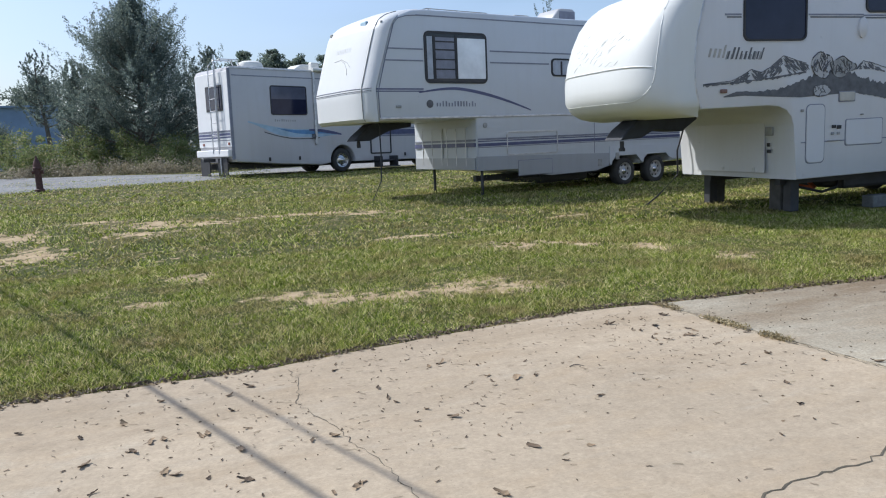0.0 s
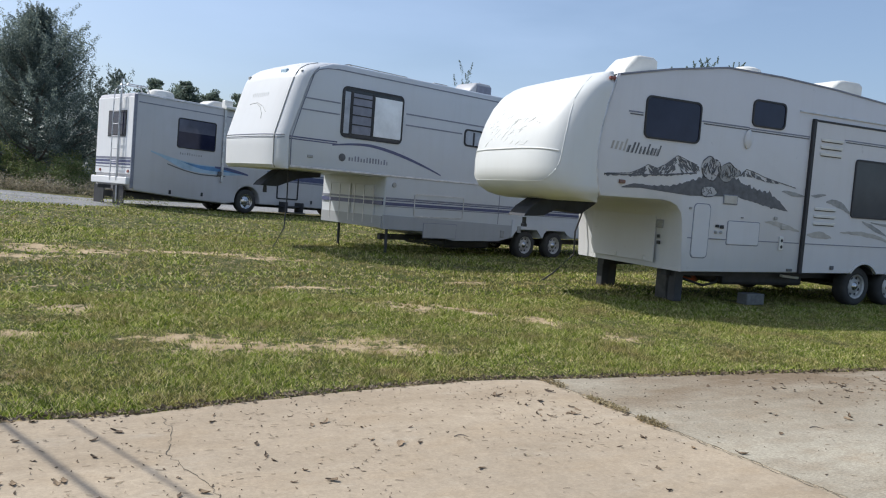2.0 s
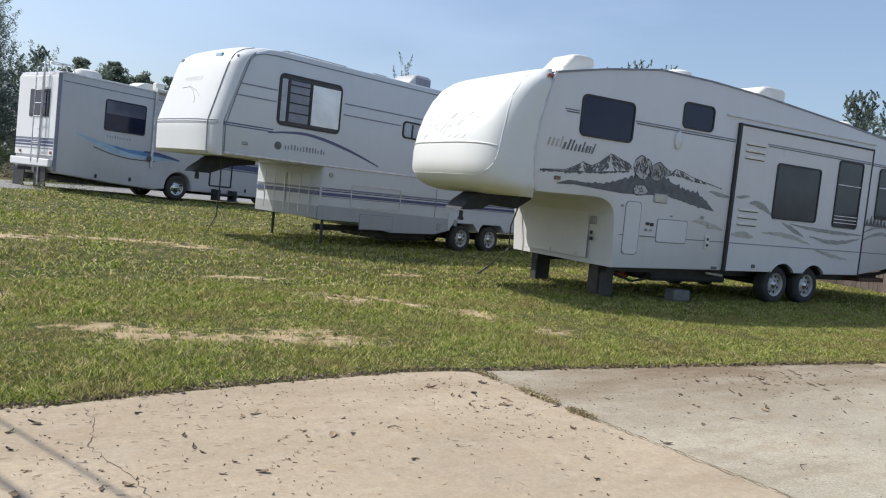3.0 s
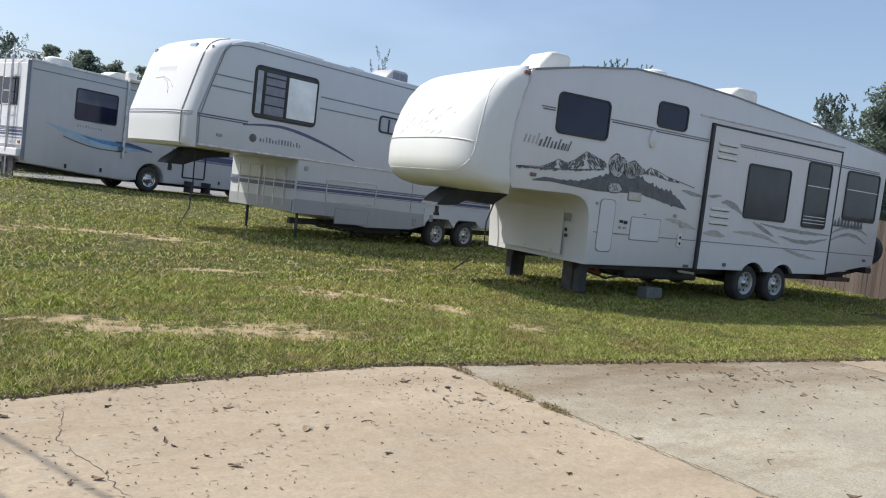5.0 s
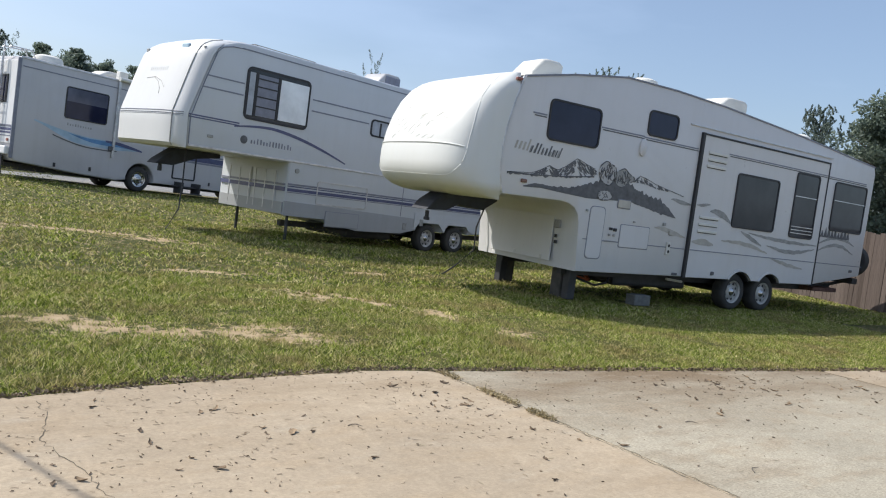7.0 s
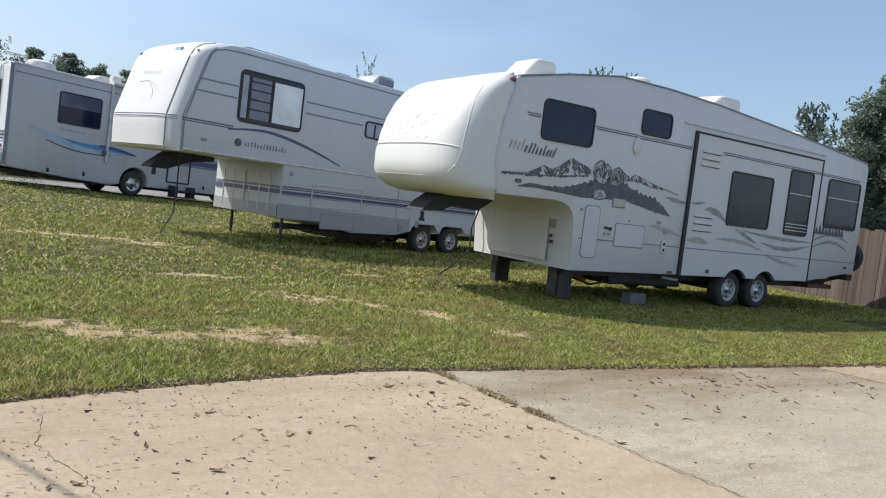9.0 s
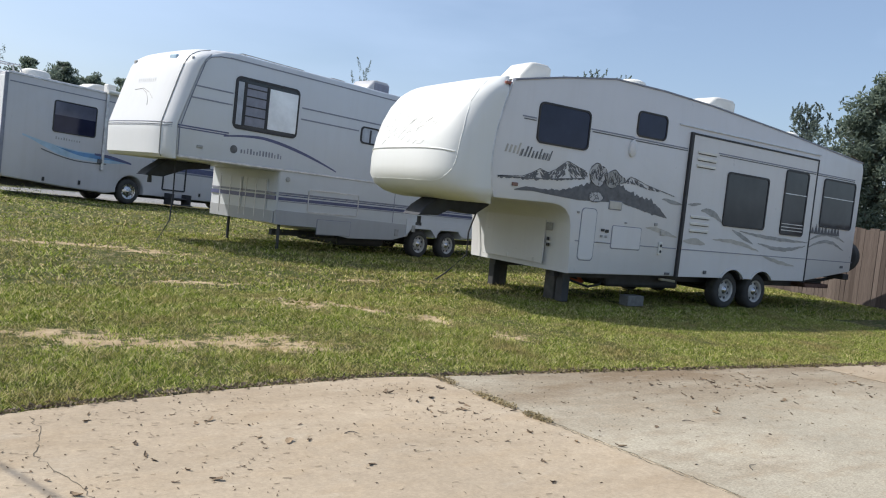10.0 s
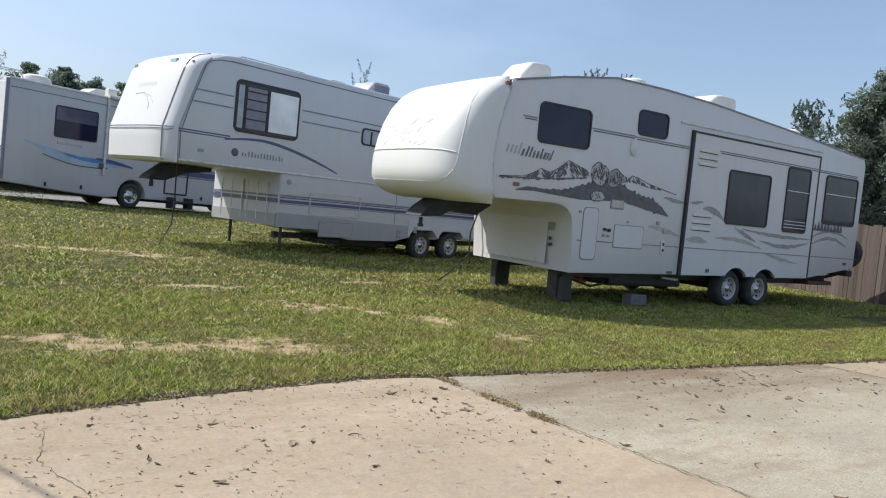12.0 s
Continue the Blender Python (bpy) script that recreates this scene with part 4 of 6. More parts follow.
    part("hitch_arm", tube(bmesh.new(), [(14.3, 0.5, 0.50), (15.2, 0.45, 0.56), (15.75, 0.42, 0.66), (15.9, 0.42, 0.64)], 0.035, 8), M_STEEL, t)
    sp = lathe(bmesh.new(), [(0.2, 0.0), (0.33, 0.02), (0.35, 0.10), (0.33, 0.18), (0.2, 0.2)], (0, 0, 0), "z", 24)
    sp.transform(Matrix.Translation((15.62, 0.36, 1.10)) @ Euler((0, radians(90), 0)).to_matrix().to_4x4())
    part("spare_tyre", sp, M_TYRE, t, "spare tyre on the rear wall", True)
    for yy in (0.35, 2.1):
        part("stabiliser_leg", box((7.80, yy, 0.02), (7.95, yy + 0.15, 0.52), 0.008, 1), M_STEEL, t)
    # roof
    roof_unit(t, 6.62, 7.22, 0.45, 1.0, 3.19, 0.34, front=0.35)
    roof_unit(t, 10.65, 11.5, 0.35, 1.0, 3.38, 0.32)
    dome(t, 8.9, 0.45, 3.45, 0.24, 0.17)
    dome(t, 13.4, 0.5, 3.20, 0.22, 0.22)
    part("roof_pipe", tube(bmesh.new(), [(14.75, 0.25, 3.06), (14.78, 0.25, 3.16), (14.95, 0.25, 3.18), (15.15, 0.25, 3.06)], 0.014, 8), M_PLASTIC, t, "white bent roof pipe")
    # breakaway cable and hose hanging from the nose
    part("cable", tube(bmesh.new(), [(7.46, 2.3, 1.30), (7.36, 2.35, 0.9), (7.40, 2.4, 0.5), (7.1, 2.5, 0.18), (6.9, 2.55, 0.02)], 0.014, 6), M_BLACK, t)
    part("hose", tube(bmesh.new(), [(7.9, 0.7, 0.48), (8.1, 0.5, 0.34), (8.4, 0.4, 0.26), (8.7, 0.45, 0.30), (8.9, 0.6, 0.4)], 0.02, 6), M_BLACK, t)
    part("cord", tube(bmesh.new(), [(8.2, 0.9, 0.36), (8.5, 0.7, 0.30), (8.75, 0.9, 0.28), (8.9, 1.2, 0.36)], 0.03, 6), M_CORD, t, "coiled orange cord")
    return t


near_trailer()
for yy, x0, x1 in ((8.60, 7.86, 8.12), (10.12, 7.90, 8.12)):
    st = box((x0, yy, -0.02), (x1, yy + 0.24, 0.46), 0.012, 1)
    # the blocks' dark tone is shade put into the timber colour
    tagged(part("support_block", st, M_POST, None), "timber block stack, darkened for shade, under the trailer's front leg", "block", "trailer supports")
tagged(part("concrete_block", box((9.05, 8.12, 0.0), (9.42, 8.32, 0.17), 0.008, 1), M_CONCBLOCK, None), "loose grey concrete block on the grass", "block", "trailer supports")


# ---- the second fifth-wheel trailer, with blue stripes ----
def far_trailer():
    t = root("fifth_wheel_trailer", pose(9.21, 14.91, -0.02, 0, 0.5, 15.5), "older white fifth-wheel trailer with blue stripes and a sliding window", "trailer", "parked campers")
    wide, hubs = 2.4, (0.03, 1.07)
    low = [(3.9, 0.62)]
    for hx in reversed(hubs):
        low += [(hx + dx, z) for dx, z in ((0.45, 0.50), (0.42, 0.60), (0.33, 0.69), (-0.33, 0.69), (-0.42, 0.60), (-0.45, 0.50))]
    prof = low + [(-0.95, 0.42), (-2.28, 0.40), (-3.15, 0.52), (-3.2, 0.58), (-4.2, 0.60), (-4.2, 1.61), (-6.39, 1.61), (-6.41, 2.2), (-6.06, 3.25), (-5.98, 3.40), (-5.84, 3.52), (-5.6, 3.61), (-5.3, 3.64), (3.85, 3.66), (3.95, 3.5)]
    part("body", prism(prof, 0, wide, 0.05, 3), M_H_SIDE, t, "white fibreglass side walls", True)
    # front cap: upright below, raked above, its corners rounded in plan
    def knots(pts):
        def at(z):
            for (za, xa), (zb, xb) in zip(pts, pts[1:]):
                if z <= zb:
                    return xa + (xb - xa) * max(0.0, z - za) / (zb - za)
            return pts[-1][1]
        return at

    face = knots([(1.60, -6.58), (1.66, -6.66), (2.18, -6.67), (2.26, -6.65), (3.03, -6.43), (3.30, -6.34), (3.44, -6.25), (3.54, -6.12), (3.61, -5.95), (3.65, -5.72), (3.66, -5.5)])
    rear = knots([(1.60, -6.38), (2.2, -6.40), (3.25, -6.05), (3.40, -5.97), (3.52, -5.83), (3.61, -5.59), (3.66, -5.3)])

    def cap_at(yy, z, out=0.0):
        half = wide / 2 + 0.014 - 0.16 * smooth01((z - 3.35) / 0.3) ** 2
        c = min(1.0, abs(wide / 2 - yy) / half)
        return (rear(z) - (rear(z) - face(z)) * max(0.0, 1 - c ** 4.0) ** 0.5 - out, yy, z)

    bm, rows = bmesh.new(), []
    for z in [1.60, 1.62, 1.66, 1.8, 2.0, 2.18, 2.22, 2.26] + span(2.4, 3.2, 6) + [3.26, 3.30, 3.35, 3.40, 3.44, 3.48, 3.51, 3.54, 3.57, 3.59, 3.61, 3.63, 3.645, 3.655]:
        half = wide / 2 + 0.013 - 0.16 * smooth01((z - 3.35) / 0.3) ** 2
        rows.append([bm.verts.new(cap_at(wide / 2 - half * math.copysign(abs(math.cos(a)) ** 0.5, math.cos(a)), z)) for a in span(0, math.pi, 41)])
    for a, b in zip(rows, rows[1:]):
        for k in range(40):
            bm.faces.new((a[k], b[k], b[k + 1], a[k + 1]))
    bm.faces.new(rows[0])
    bm.faces.new(rows[-1][::-1])
    cap = part("front_cap", bm, M_H_CAP, t, "raked white moulded front cap", True)
    part("cap_moulding", tube(bmesh.new(), [cap_at(0.2, z, 0.002) for z in span(1.62, 3.6, 30)], 0.013, 6), M_DECAL2, cap, "grey groove moulding down the cap", True)
    for z, h in ((2.205, 0.010), (2.165, 0.007), (2.14, 0.004)):
        part("stripe", tube(bmesh.new(), [cap_at(yy, z, 0.001) for yy in span(0.02, wide - 0.1, 40)], h, 4), M_GREYSTR, cap)
    bm = bmesh.new()
    tube(bm, [cap_at(1.45, 2.80), cap_at(1.15, 2.82), cap_at(0.88, 2.74), cap_at(0.70, 2.62)], 0.007, 5)
    tube(bm, [cap_at(1.2, 2.82), cap_at(0.98, 2.73), cap_at(0.84, 2.6), cap_at(0.80, 2.5)], 0.007, 5)
    part("cap_emblem", bm, M_DECAL2, cap)
    bm = bmesh.new()
    for k in range(9):
        yy = 0.82 + 0.075 * k
        tube(bm, [cap_at(yy, 2.93), cap_at(yy + 0.01, 3.01)], 0.004, 4)
    part("cap_mark", bm, M_GHOST, cap, "faded mark as plain bars")["kind"] = "stuff"
    for yy, m in ((0.10, M_DECAL2), (1.95, M_DECAL2)):
        x, _, z = cap_at(yy, 3.38)
        part("marker_lamp", box((x - 0.02, yy, z - 0.03), (x + 0.05, yy + 0.09, z + 0.03), 0.01, 2), m, t)
    x, _, z = cap_at(0.6, 3.40)
    part("clearance_lamp", box((x - 0.015, 0.48, z - 0.05), (x + 0.05, 0.72, z + 0.05), 0.02, 2), M_BLUE2, t, "pale blue plastic lamp lens")
    y = -0.001
    w = window(t, -5.35, -3.90, 2.29, 3.25, 0.11, 0.04, M_GLASS2, y, (), "sliding window with a ladder-like sash and white curtain")
    part("sash", box((-4.66, y - 0.02, 2.36), (-4.61, y - 0.006, 3.17)), M_BLACK, w)
    part("curtain", box((-4.60, y - 0.014, 2.38), (-3.93, y - 0.007, 3.14)), M_CLOTH, w, "white curtain, brightened for the reflection in the pane")
    for z in (2.55, 2.73, 2.91, 3.06):
        part("sash_bar", box((-5.11, y - 0.018, z - 0.011), (-4.66, y - 0.006, z + 0.014)), M_BLACK, w)
    part("sash_bar", box((-5.16, y - 0.018, 2.36), (-5.11, y - 0.006, 3.17)), M_BLACK, w)
    # the end pane's bluish reflection is put into its colour
    part("pane", box((-5.29, y - 0.013, 2.37), (-5.17, y - 0.0075, 3.15)), M_PALE_PANE, w, "end pane coloured pale blue for its reflection")
    part("curtain", box((-5.10, y - 0.013, 2.38), (-4.67, y - 0.0075, 3.14)), M_GREYSTR, w)
    w2 = window(t, -2.22, -1.66, 2.45, 2.82, 0.09, 0.035, M_PALE_PANE, y, (), "small window with a centre bar")
    part("sash", box((-1.96, y - 0.02, 2.48), (-1.92, y - 0.006, 2.76)), M_BLACK, w2)
    for x0, x1, z, h, m in ((-6.14, -5.38, 2.91, 0.013, M_GREYSTR), (-6.2, -5.38, 2.70, 0.013, M_GREYSTR), (-3.82, 3.8, 2.92, 0.014, M_GREYSTR), (-3.82, -2.28, 2.70, 0.014, M_GREYSTR), (-1.6, 3.8, 2.70, 0.014, M_GREYSTR), (-5.5, 3.8, 3.52, 0.012, M_GREYSTR)):
        part("stripe", box((x0, y - 0.005, z - h), (x1, y, z + h)), m, t)
    # outline moulding that frames the bedroom wall
    part("wall_moulding", tube(bmesh.new(), [(-6.35, y, 1.66), (-6.36, y, 2.15), (-6.18, y, 2.75), (-5.98, y, 3.34), (-5.88, y, 3.45), (-5.70, y, 3.50), (-5.45, y, 3.52)], 0.010, 6), M_GREYSTR, t)
    for z, h in ((2.185, 0.012), (2.145, 0.010)):
        part("stripe", box((-6.40, y - 0.005, z - h), (-5.4, y, z + h)), M_NAVY, t)
    part("blue_swoosh", ribbon(span(-5.5, -2.8, 50), lambda x: 2.12 + 0.075 * math.sin(math.pi / 2 * (x + 5.5) / 0.8) if x < -4.7 else 2.195 - 0.165 * (x + 4.7) ** 1.5, lambda x: 0.012 + 0.018 * math.sin(math.pi * (x + 5.5) / 2.75), y - 0.004), M_NAVY, t, "dark blue swoosh stripe")
    part("round_emblem", lathe(bmesh.new(), [(0.075, 0.0), (0.075, -0.006), (0.001, -0.007)], (-5.27, y, 1.91), "y", 20), M_DECAL, t)
    bars_of_text(t, "maker_mark", -5.12, -4.16, 1.86, 1.96, 14, M_GREYSTR, y, -0.01, 12)
    part("belt_moulding", box((-6.37, y - 0.02, 1.635), (3.9, y, 1.675), 0.006, 1), M_TRIM, t, "grey belt moulding")
    for z, h, m in ((1.205, 0.018, M_GREYSTR), (1.165, 0.010, M_NAVY), (1.095, 0.030, M_NAVY), (1.045, 0.007, M_GREYSTR)):
        part("stripe", box((-4.18, y - 0.005, z - h), (3.88, y, z + h)), m, t)
    part("skirt", prism([(-4.22, 0.585), (-4.22, 0.87), (-0.55, 0.78), (-0.55, 0.5), (-0.95, 0.41), (-2.28, 0.39), (-3.15, 0.51), (-3.2, 0.575)], -0.014, 0.02), M_SKIRT, t, "grey lower skirt")
    part("wheel_skirt", prism([(-0.53, 0.52), (-0.42, 0.615), (-0.34, 0.705), (0.33, 0.705), (0.43, 0.615), (0.53, 0.52), (0.60, 0.62), (0.70, 0.705), (1.36, 0.705), (1.46, 0.615), (1.6, 0.55), (3.88, 0.62), (3.88, 0.92), (-0.53, 0.92)], -0.02, 0.02), M_H_SIDE, t)
    part("panel_seam", box((-1.0, y - 0.006, 0.8), (-0.985, y, 1.63)), M_GREYSTR, t)
    hatch(t, "storage_hatch", -3.18, -2.26, 0.43, 0.74, M_SKIRT, -0.014, 0.02, "grey storage hatch in the skirt")
    outline(t, "awning_hatch", -3.46, -2.08, 0.86, 1.34, 0.022, M_TRIM, y, 0.06, 0.014, "trim frame of a side hatch")
    part("light_port", lathe(bmesh.new(), [(0.05, 0.0), (0.05, -0.02), (0.001, -0.024)], (-4.0, y, 1.48), "y", 14), M_DECAL2, t, "", True)
    part("marker_lamp", box((-6.02, y - 0.02, 1.84), (-5.90, y, 1.89), 0.008, 1), M_DECAL2, t)
    for x, z in ((-0.9, 0.5), (-0.35, 0.62)):
        part("utility_port", box((x, -0.03, z), (x + 0.12, -0.01, z + 0.16), 0.006, 1), M_DECAL2, t)
    # front compartment doors, facing forward under the overhang
    for y0, y1 in ((0.33, 1.10), (1.22, 2.05)):
        d = part("front_hatch", box((-4.218, y0, 0.66), (-4.20, y1, 1.46), 0.005, 1), M_H_SIDE, t, "front compartment door")
        for a, b in ((y0 + 0.03, y0 + 0.05), (y1 - 0.05, y1 - 0.03), ((y0 + y1) / 2 - 0.01, (y0 + y1) / 2 + 0.01)):
            part("door_trim", box((-4.228, a, 0.68), (-4.217, b, 1.44)), M_TRIM, d)
    for z, h, m in ((1.19, 0.02, M_GREYSTR), (1.10, 0.04, M_NAVY)):
        part("stripe", box((-4.226, 0.05, z - h), (-4.20, wide - 0.05, z + h)), m, t)
    part("front_skirt", box((-4.224, 0.06, 0.605), (-4.20, wide - 0.06, 0.84)), M_SKIRT, t)
    pin = part("pin_box", prism([(-5.1, 1.60), (-6.0, 1.60), (-6.32, 1.36), (-6.4, 1.27), (-6.05, 1.27), (-5.6, 1.45), (-5.1, 1.52)], 1.0, 1.36, 0.02, 2), M_HITCH, t, "black hitch pin box")
    part("king_pin", lathe(bmesh.new(), [(0.001, 1.14), (0.04, 1.14), (0.04, 1.2), (0.03, 1.28)], (-6.22, 1.18, 0), "z", 10), M_STEEL, pin)
    for x in (-4.02,):
        for yy in (0.12, wide - 0.5):
            part("stabiliser_leg", tube(bmesh.new(), [(x, yy, 0.62), (x, yy, 0.05)], 0.032, 10), M_STEEL, t)
            part("leg_foot", box((x - 0.1, yy - 0.1, 0.0), (x + 0.1, yy + 0.1, 0.05), 0.01, 1), M_STEEL, t)
    part("chassis_rail", box((-3.9, 0.5, 0.34), (3.7, 0.6, 0.46)), M_STEEL, t)
    part("holding_tank", box((-2.2, 0.4, 0.20), (-0.8, 1.9, 0.42), 0.06, 2), M_STEEL, t)
    for hx in hubs:
        part("axle", tube(bmesh.new(), [(hx, 0.2, 0.32), (hx, wide - 0.2, 0.32)], 0.045, 8), M_STEEL, t)
        wheel(t, hx, 0.335, 0.335, 0.05, 0.22)
        wheel(t, hx, 0.335, 0.335, wide - 0.27, 0.22)
    # roof
    for x0, x1, h, m in ((-1.62, -0.92, 0.34, M_AC), (-0.2, 0.7, 0.24, M_PLASTIC)):
        roof_unit(t, x0, x1, 0.6, 1.3, 3.65, h, material=m, front=0.3)
    part("unit_grille", box((-1.42, 0.585, 3.68), (-0.96, 0.602, 3.92), 0.006, 1), M_GREYSTR, t)
    part("roof_box", box((-2.75, 0.5, 3.65), (-2.35, 0.9, 3.76), 0.03, 2), M_DECAL2, t)
    part("roof_rail", tube(bmesh.new(), [(-5.2, 0.25, 3.67), (-5.1, 0.25, 3.70), (-3.7, 0.25, 3.69), (-3.6, 0.25, 3.66)], 0.009, 6), M_DECAL2, t)
    for x in (-5.05, -4.4, -3.8):
        part("rail_post", tube(bmesh.new(), [(x, 0.25, 3.63), (x, 0.25, 3.69)], 0.014, 6), M_DECAL2, t)
    dome(t, -4.95, 0.5, 3.65, 0.12, 0.09)
    part("antenna", tube(bmesh.new(), [(-4.0, 0.9, 3.66), (-3.6, 0.9, 3.8), (-3.2, 0.9, 3.78)], 0.012, 6), M_STEEL, t)
    part("cable", tube(bmesh.new(), [(-6.0, 0.7, 1.6), (-6.02, 0.65, 1.0), (-6.1, 0.55, 0.5), (-6.35, 0.5, 0.1), (-6.45, 0.45, 0.02)], 0.013, 6), M_BLACK, t)
    return t


far_trailer()


# ---- the motorhome ----
def motorhome():
    t = root("motorhome", pose(4.49, 25.13, 0.30, 0, 1.2, 25.5), "white class A motorhome with blue swooshes and a rear ladder", "motorhome", "parked campers")
    wide, h = 2.25, 3.36
    arch = [(0.02 + 0.50 * math.cos(radians(a)), 0.40 + 0.50 * math.sin(radians(a))) for a in range(-8, 189, 14)]
    prof = [(7.2, 0.35), (5.9, 0.30)] + arch + [(-0.84, 0.27), (-2.2, 0.34), (-3.95, 0.48), (-4.03, 0.60), (-4.06, 3.2), (-4.0, 3.32), (-3.9, h), (6.2, h), (7.0, 2.9), (7.3, 1.4)]
    part("body", prism(prof, 0, wide, 0.045, 3), M_M_SHADED_SIDE, t, "weathered white body, toned down for the shaded side", True)
    y = -0.001
    # overlay on the back that carries the sunlit tone of the white
    part("rear_wall", box((-4.075, 0.04, 0.95), (-4.05, wide - 0.04, 3.22), 0.01, 1), M_M_SUNLIT_REAR, t, "white rear wall, coloured brighter for the sun on it")
    part("roof_trim", box((-4.02, -0.02, 3.29), (6.2, 0.0, 3.345), 0.006, 1), M_TRIM, t)
    part("trim_line", box((-3.95, y - 0.006, 3.07), (6.2, y, 3.10)), M_GREYSTR, t)
    part("corner_moulding", box((-4.09, -0.02, 0.55), (-3.99, 0.03, 3.3), 0.02, 2), M_GREYSTR, t, "grey corner moulding")
    w = window(t, -2.67, -1.33, 1.90, 2.82, 0.08, 0.03, M_GLASS, y, (), "dark bedroom window with a paler reflecting upper band")
    # reflection across the upper pane, laid on as a paler strip
    part("shade", box((-2.63, y - 0.012, 2.40), (-1.37, y - 0.0085, 2.78)), M_GLASS_REFLECT, w, "grey-blue band painted for the reflection in the pane")
    window(t, 2.9, 4.4, 1.96, 2.78, 0.08, 0.04, M_GLASS, y, (), "dark side window")
    # rear window and stripes
    rw = part("rear_window", box((-4.095, 0.42, 2.05), (-4.07, 1.50, 2.83), 0.01, 2), M_BLACK, t, "dark rear window")
    part("pane", box((-4.10, 0.48, 2.11), (-4.094, 1.44, 2.77)), M_GLASS, rw)
    for z, hh, m in ((1.42, 0.03, M_GREYSTR), (1.33, 0.035, M_NAVY), (1.24, 0.025, M_NAVY), (1.15, 0.012, M_GREYSTR)):
        part("stripe", box((-4.082, 0.06, z - hh), (-4.07, wide - 0.06, z + hh)), m, t)
    part("bumper", box((-4.20, 0.04, 0.64), (-4.05, wide - 0.04, 0.86), 0.03, 3), M_M_SUNLIT_REAR, t, "white moulded rear bumper")
    for yy in (0.12, wide - 0.42):
        part("tail_lamp", box((-4.10, yy, 1.0), (-4.07, yy + 0.10, 1.08), 0.008, 1), M_RED, t)
    part("hitch", box((-4.5, 1.1, 0.5), (-4.1, 1.24, 0.6), 0.01, 1), M_STEEL, t)
    for yy in (0.3, 1.5):
        part("mud_flap", box((-4.12, yy, 0.02), (-4.09, yy + 0.62, 0.60)), M_BLACK, t)
    # ladder
    for yy in (0.62, 1.0):
        part("ladder_rail", tube(bmesh.new(), [(-4.2, yy, 0.75), (-4.2, yy, 3.1), (-4.18, yy, 3.42), (-4.0, yy, 3.62), (-3.4, yy, 3.62), (-3.3, yy, 3.40)], 0.018, 8), M_TRIM, t)
    for z in span(0.95, 3.15, 7):
        part("ladder_rung", tube(bmesh.new(), [(-4.2, 0.62, z), (-4.2, 1.0, z)], 0.014, 6), M_TRIM, t)
    part("antenna_pole", tube(bmesh.new(), [(-4.15, 0.66, 0.1), (-4.15, 0.66, 3.75)], 0.02, 8), M_TRIM, t)
    # swooshes
    def swoosh(x0, x1, hi, lo, material, yy, label=""):
        """A tapering stroke between two curves."""
        return part("swoosh_decal", ribbon(span(x0, x1, 50), lambda x: (hi(x) + lo(x)) / 2, lambda x: max(0.003, (hi(x) - lo(x)) / 2), yy), material, t, label)

    def crest(x):
        return 1.45 + 0.27 * max(0.0, (-1.7 - x) / 1.8) ** 1.6 - 0.16 * max(0.0, (x + 0.9) / 0.9) ** 1.4

    def keel(x):
        return 1.14 + 0.23 * max(0.0, (-1.7 - x) / 1.25) ** 1.7 + 0.11 * max(0.0, (x + 1.2) / 1.2) ** 1.2

    swoosh(-3.5, -0.02, crest, lambda x: max(keel(x) + 0.03, crest(x) - 0.05 - 0.20 * smooth01((x + 3.5) / 1.3)), M_BLUE2, y - 0.004, "pale blue swoosh")
    swoosh(-2.5, 0.0, lambda x: crest(x) - 0.03, lambda x: crest(x) - 0.03 - 0.13 * math.sin(math.pi * (x + 2.5) / 2.5), M_BLUE, y - 0.007, "mid blue swoosh")
    swoosh(-1.3, -0.02, lambda x: crest(x), lambda x: crest(x) - 0.05 - 0.05 * math.sin(math.pi * (x + 1.3) / 1.28), M_NAVY, y - 0.010, "navy end of the swoosh")
    swoosh(-2.95, -0.9, lambda x: keel(x) + 0.02, lambda x: keel(x) - 0.012, M_DECAL, y - 0.010)
    bars_of_text(t, "maker_mark", -2.55, -1.75, 1.70, 1.78, 10, M_DECAL2, y, -0.01, 3)
    for z, hh, m in ((1.47, 0.03, M_GREYSTR), (1.33, 0.09, M_NAVY), (1.20, 0.03, M_GREYSTR)):
        part("stripe", box((0.75, y - 0.005, z - hh), (6.9, y, z + hh)), m, t)
    # awning arm, door with black frame, steps
    part("awning_arm", box((-1.09, -0.07, 0.95), (-1.01, -0.005, 3.42), 0.012, 2), M_TRIM, t, "folded awning arm")
    part("awning_roll", tube(bmesh.new(), [(-1.1, -0.08, 3.36), (5.5, -0.08, 3.36)], 0.065, 10), M_PLASTIC, t, "rolled awning")
    part("awning_foot", box((-1.2, -0.07, 1.16), (-1.02, -0.005, 1.30), 0.02, 2), M_DECAL, t)
    outline(t, "door_frame", 1.20, 2.15, 0.56, 2.55, 0.05, M_BLACK, y, 0.06, 0.02, "black frame of the entry door")
    st = part("entry_steps", box((1.25, -0.35, 0.30), (2.1, 0.1, 0.35), 0.01, 1), M_STEEL, t, "black fold-out entry steps")
    part("lower_tread", box((1.3, -0.6, 0.10), (2.05, -0.3, 0.14), 0.01, 1), M_STEEL, st)
    for x in (1.3, 2.0):
        part("step_arm", box((x, -0.5, 0.10), (x + 0.04, -0.05, 0.48)), M_STEEL, st)
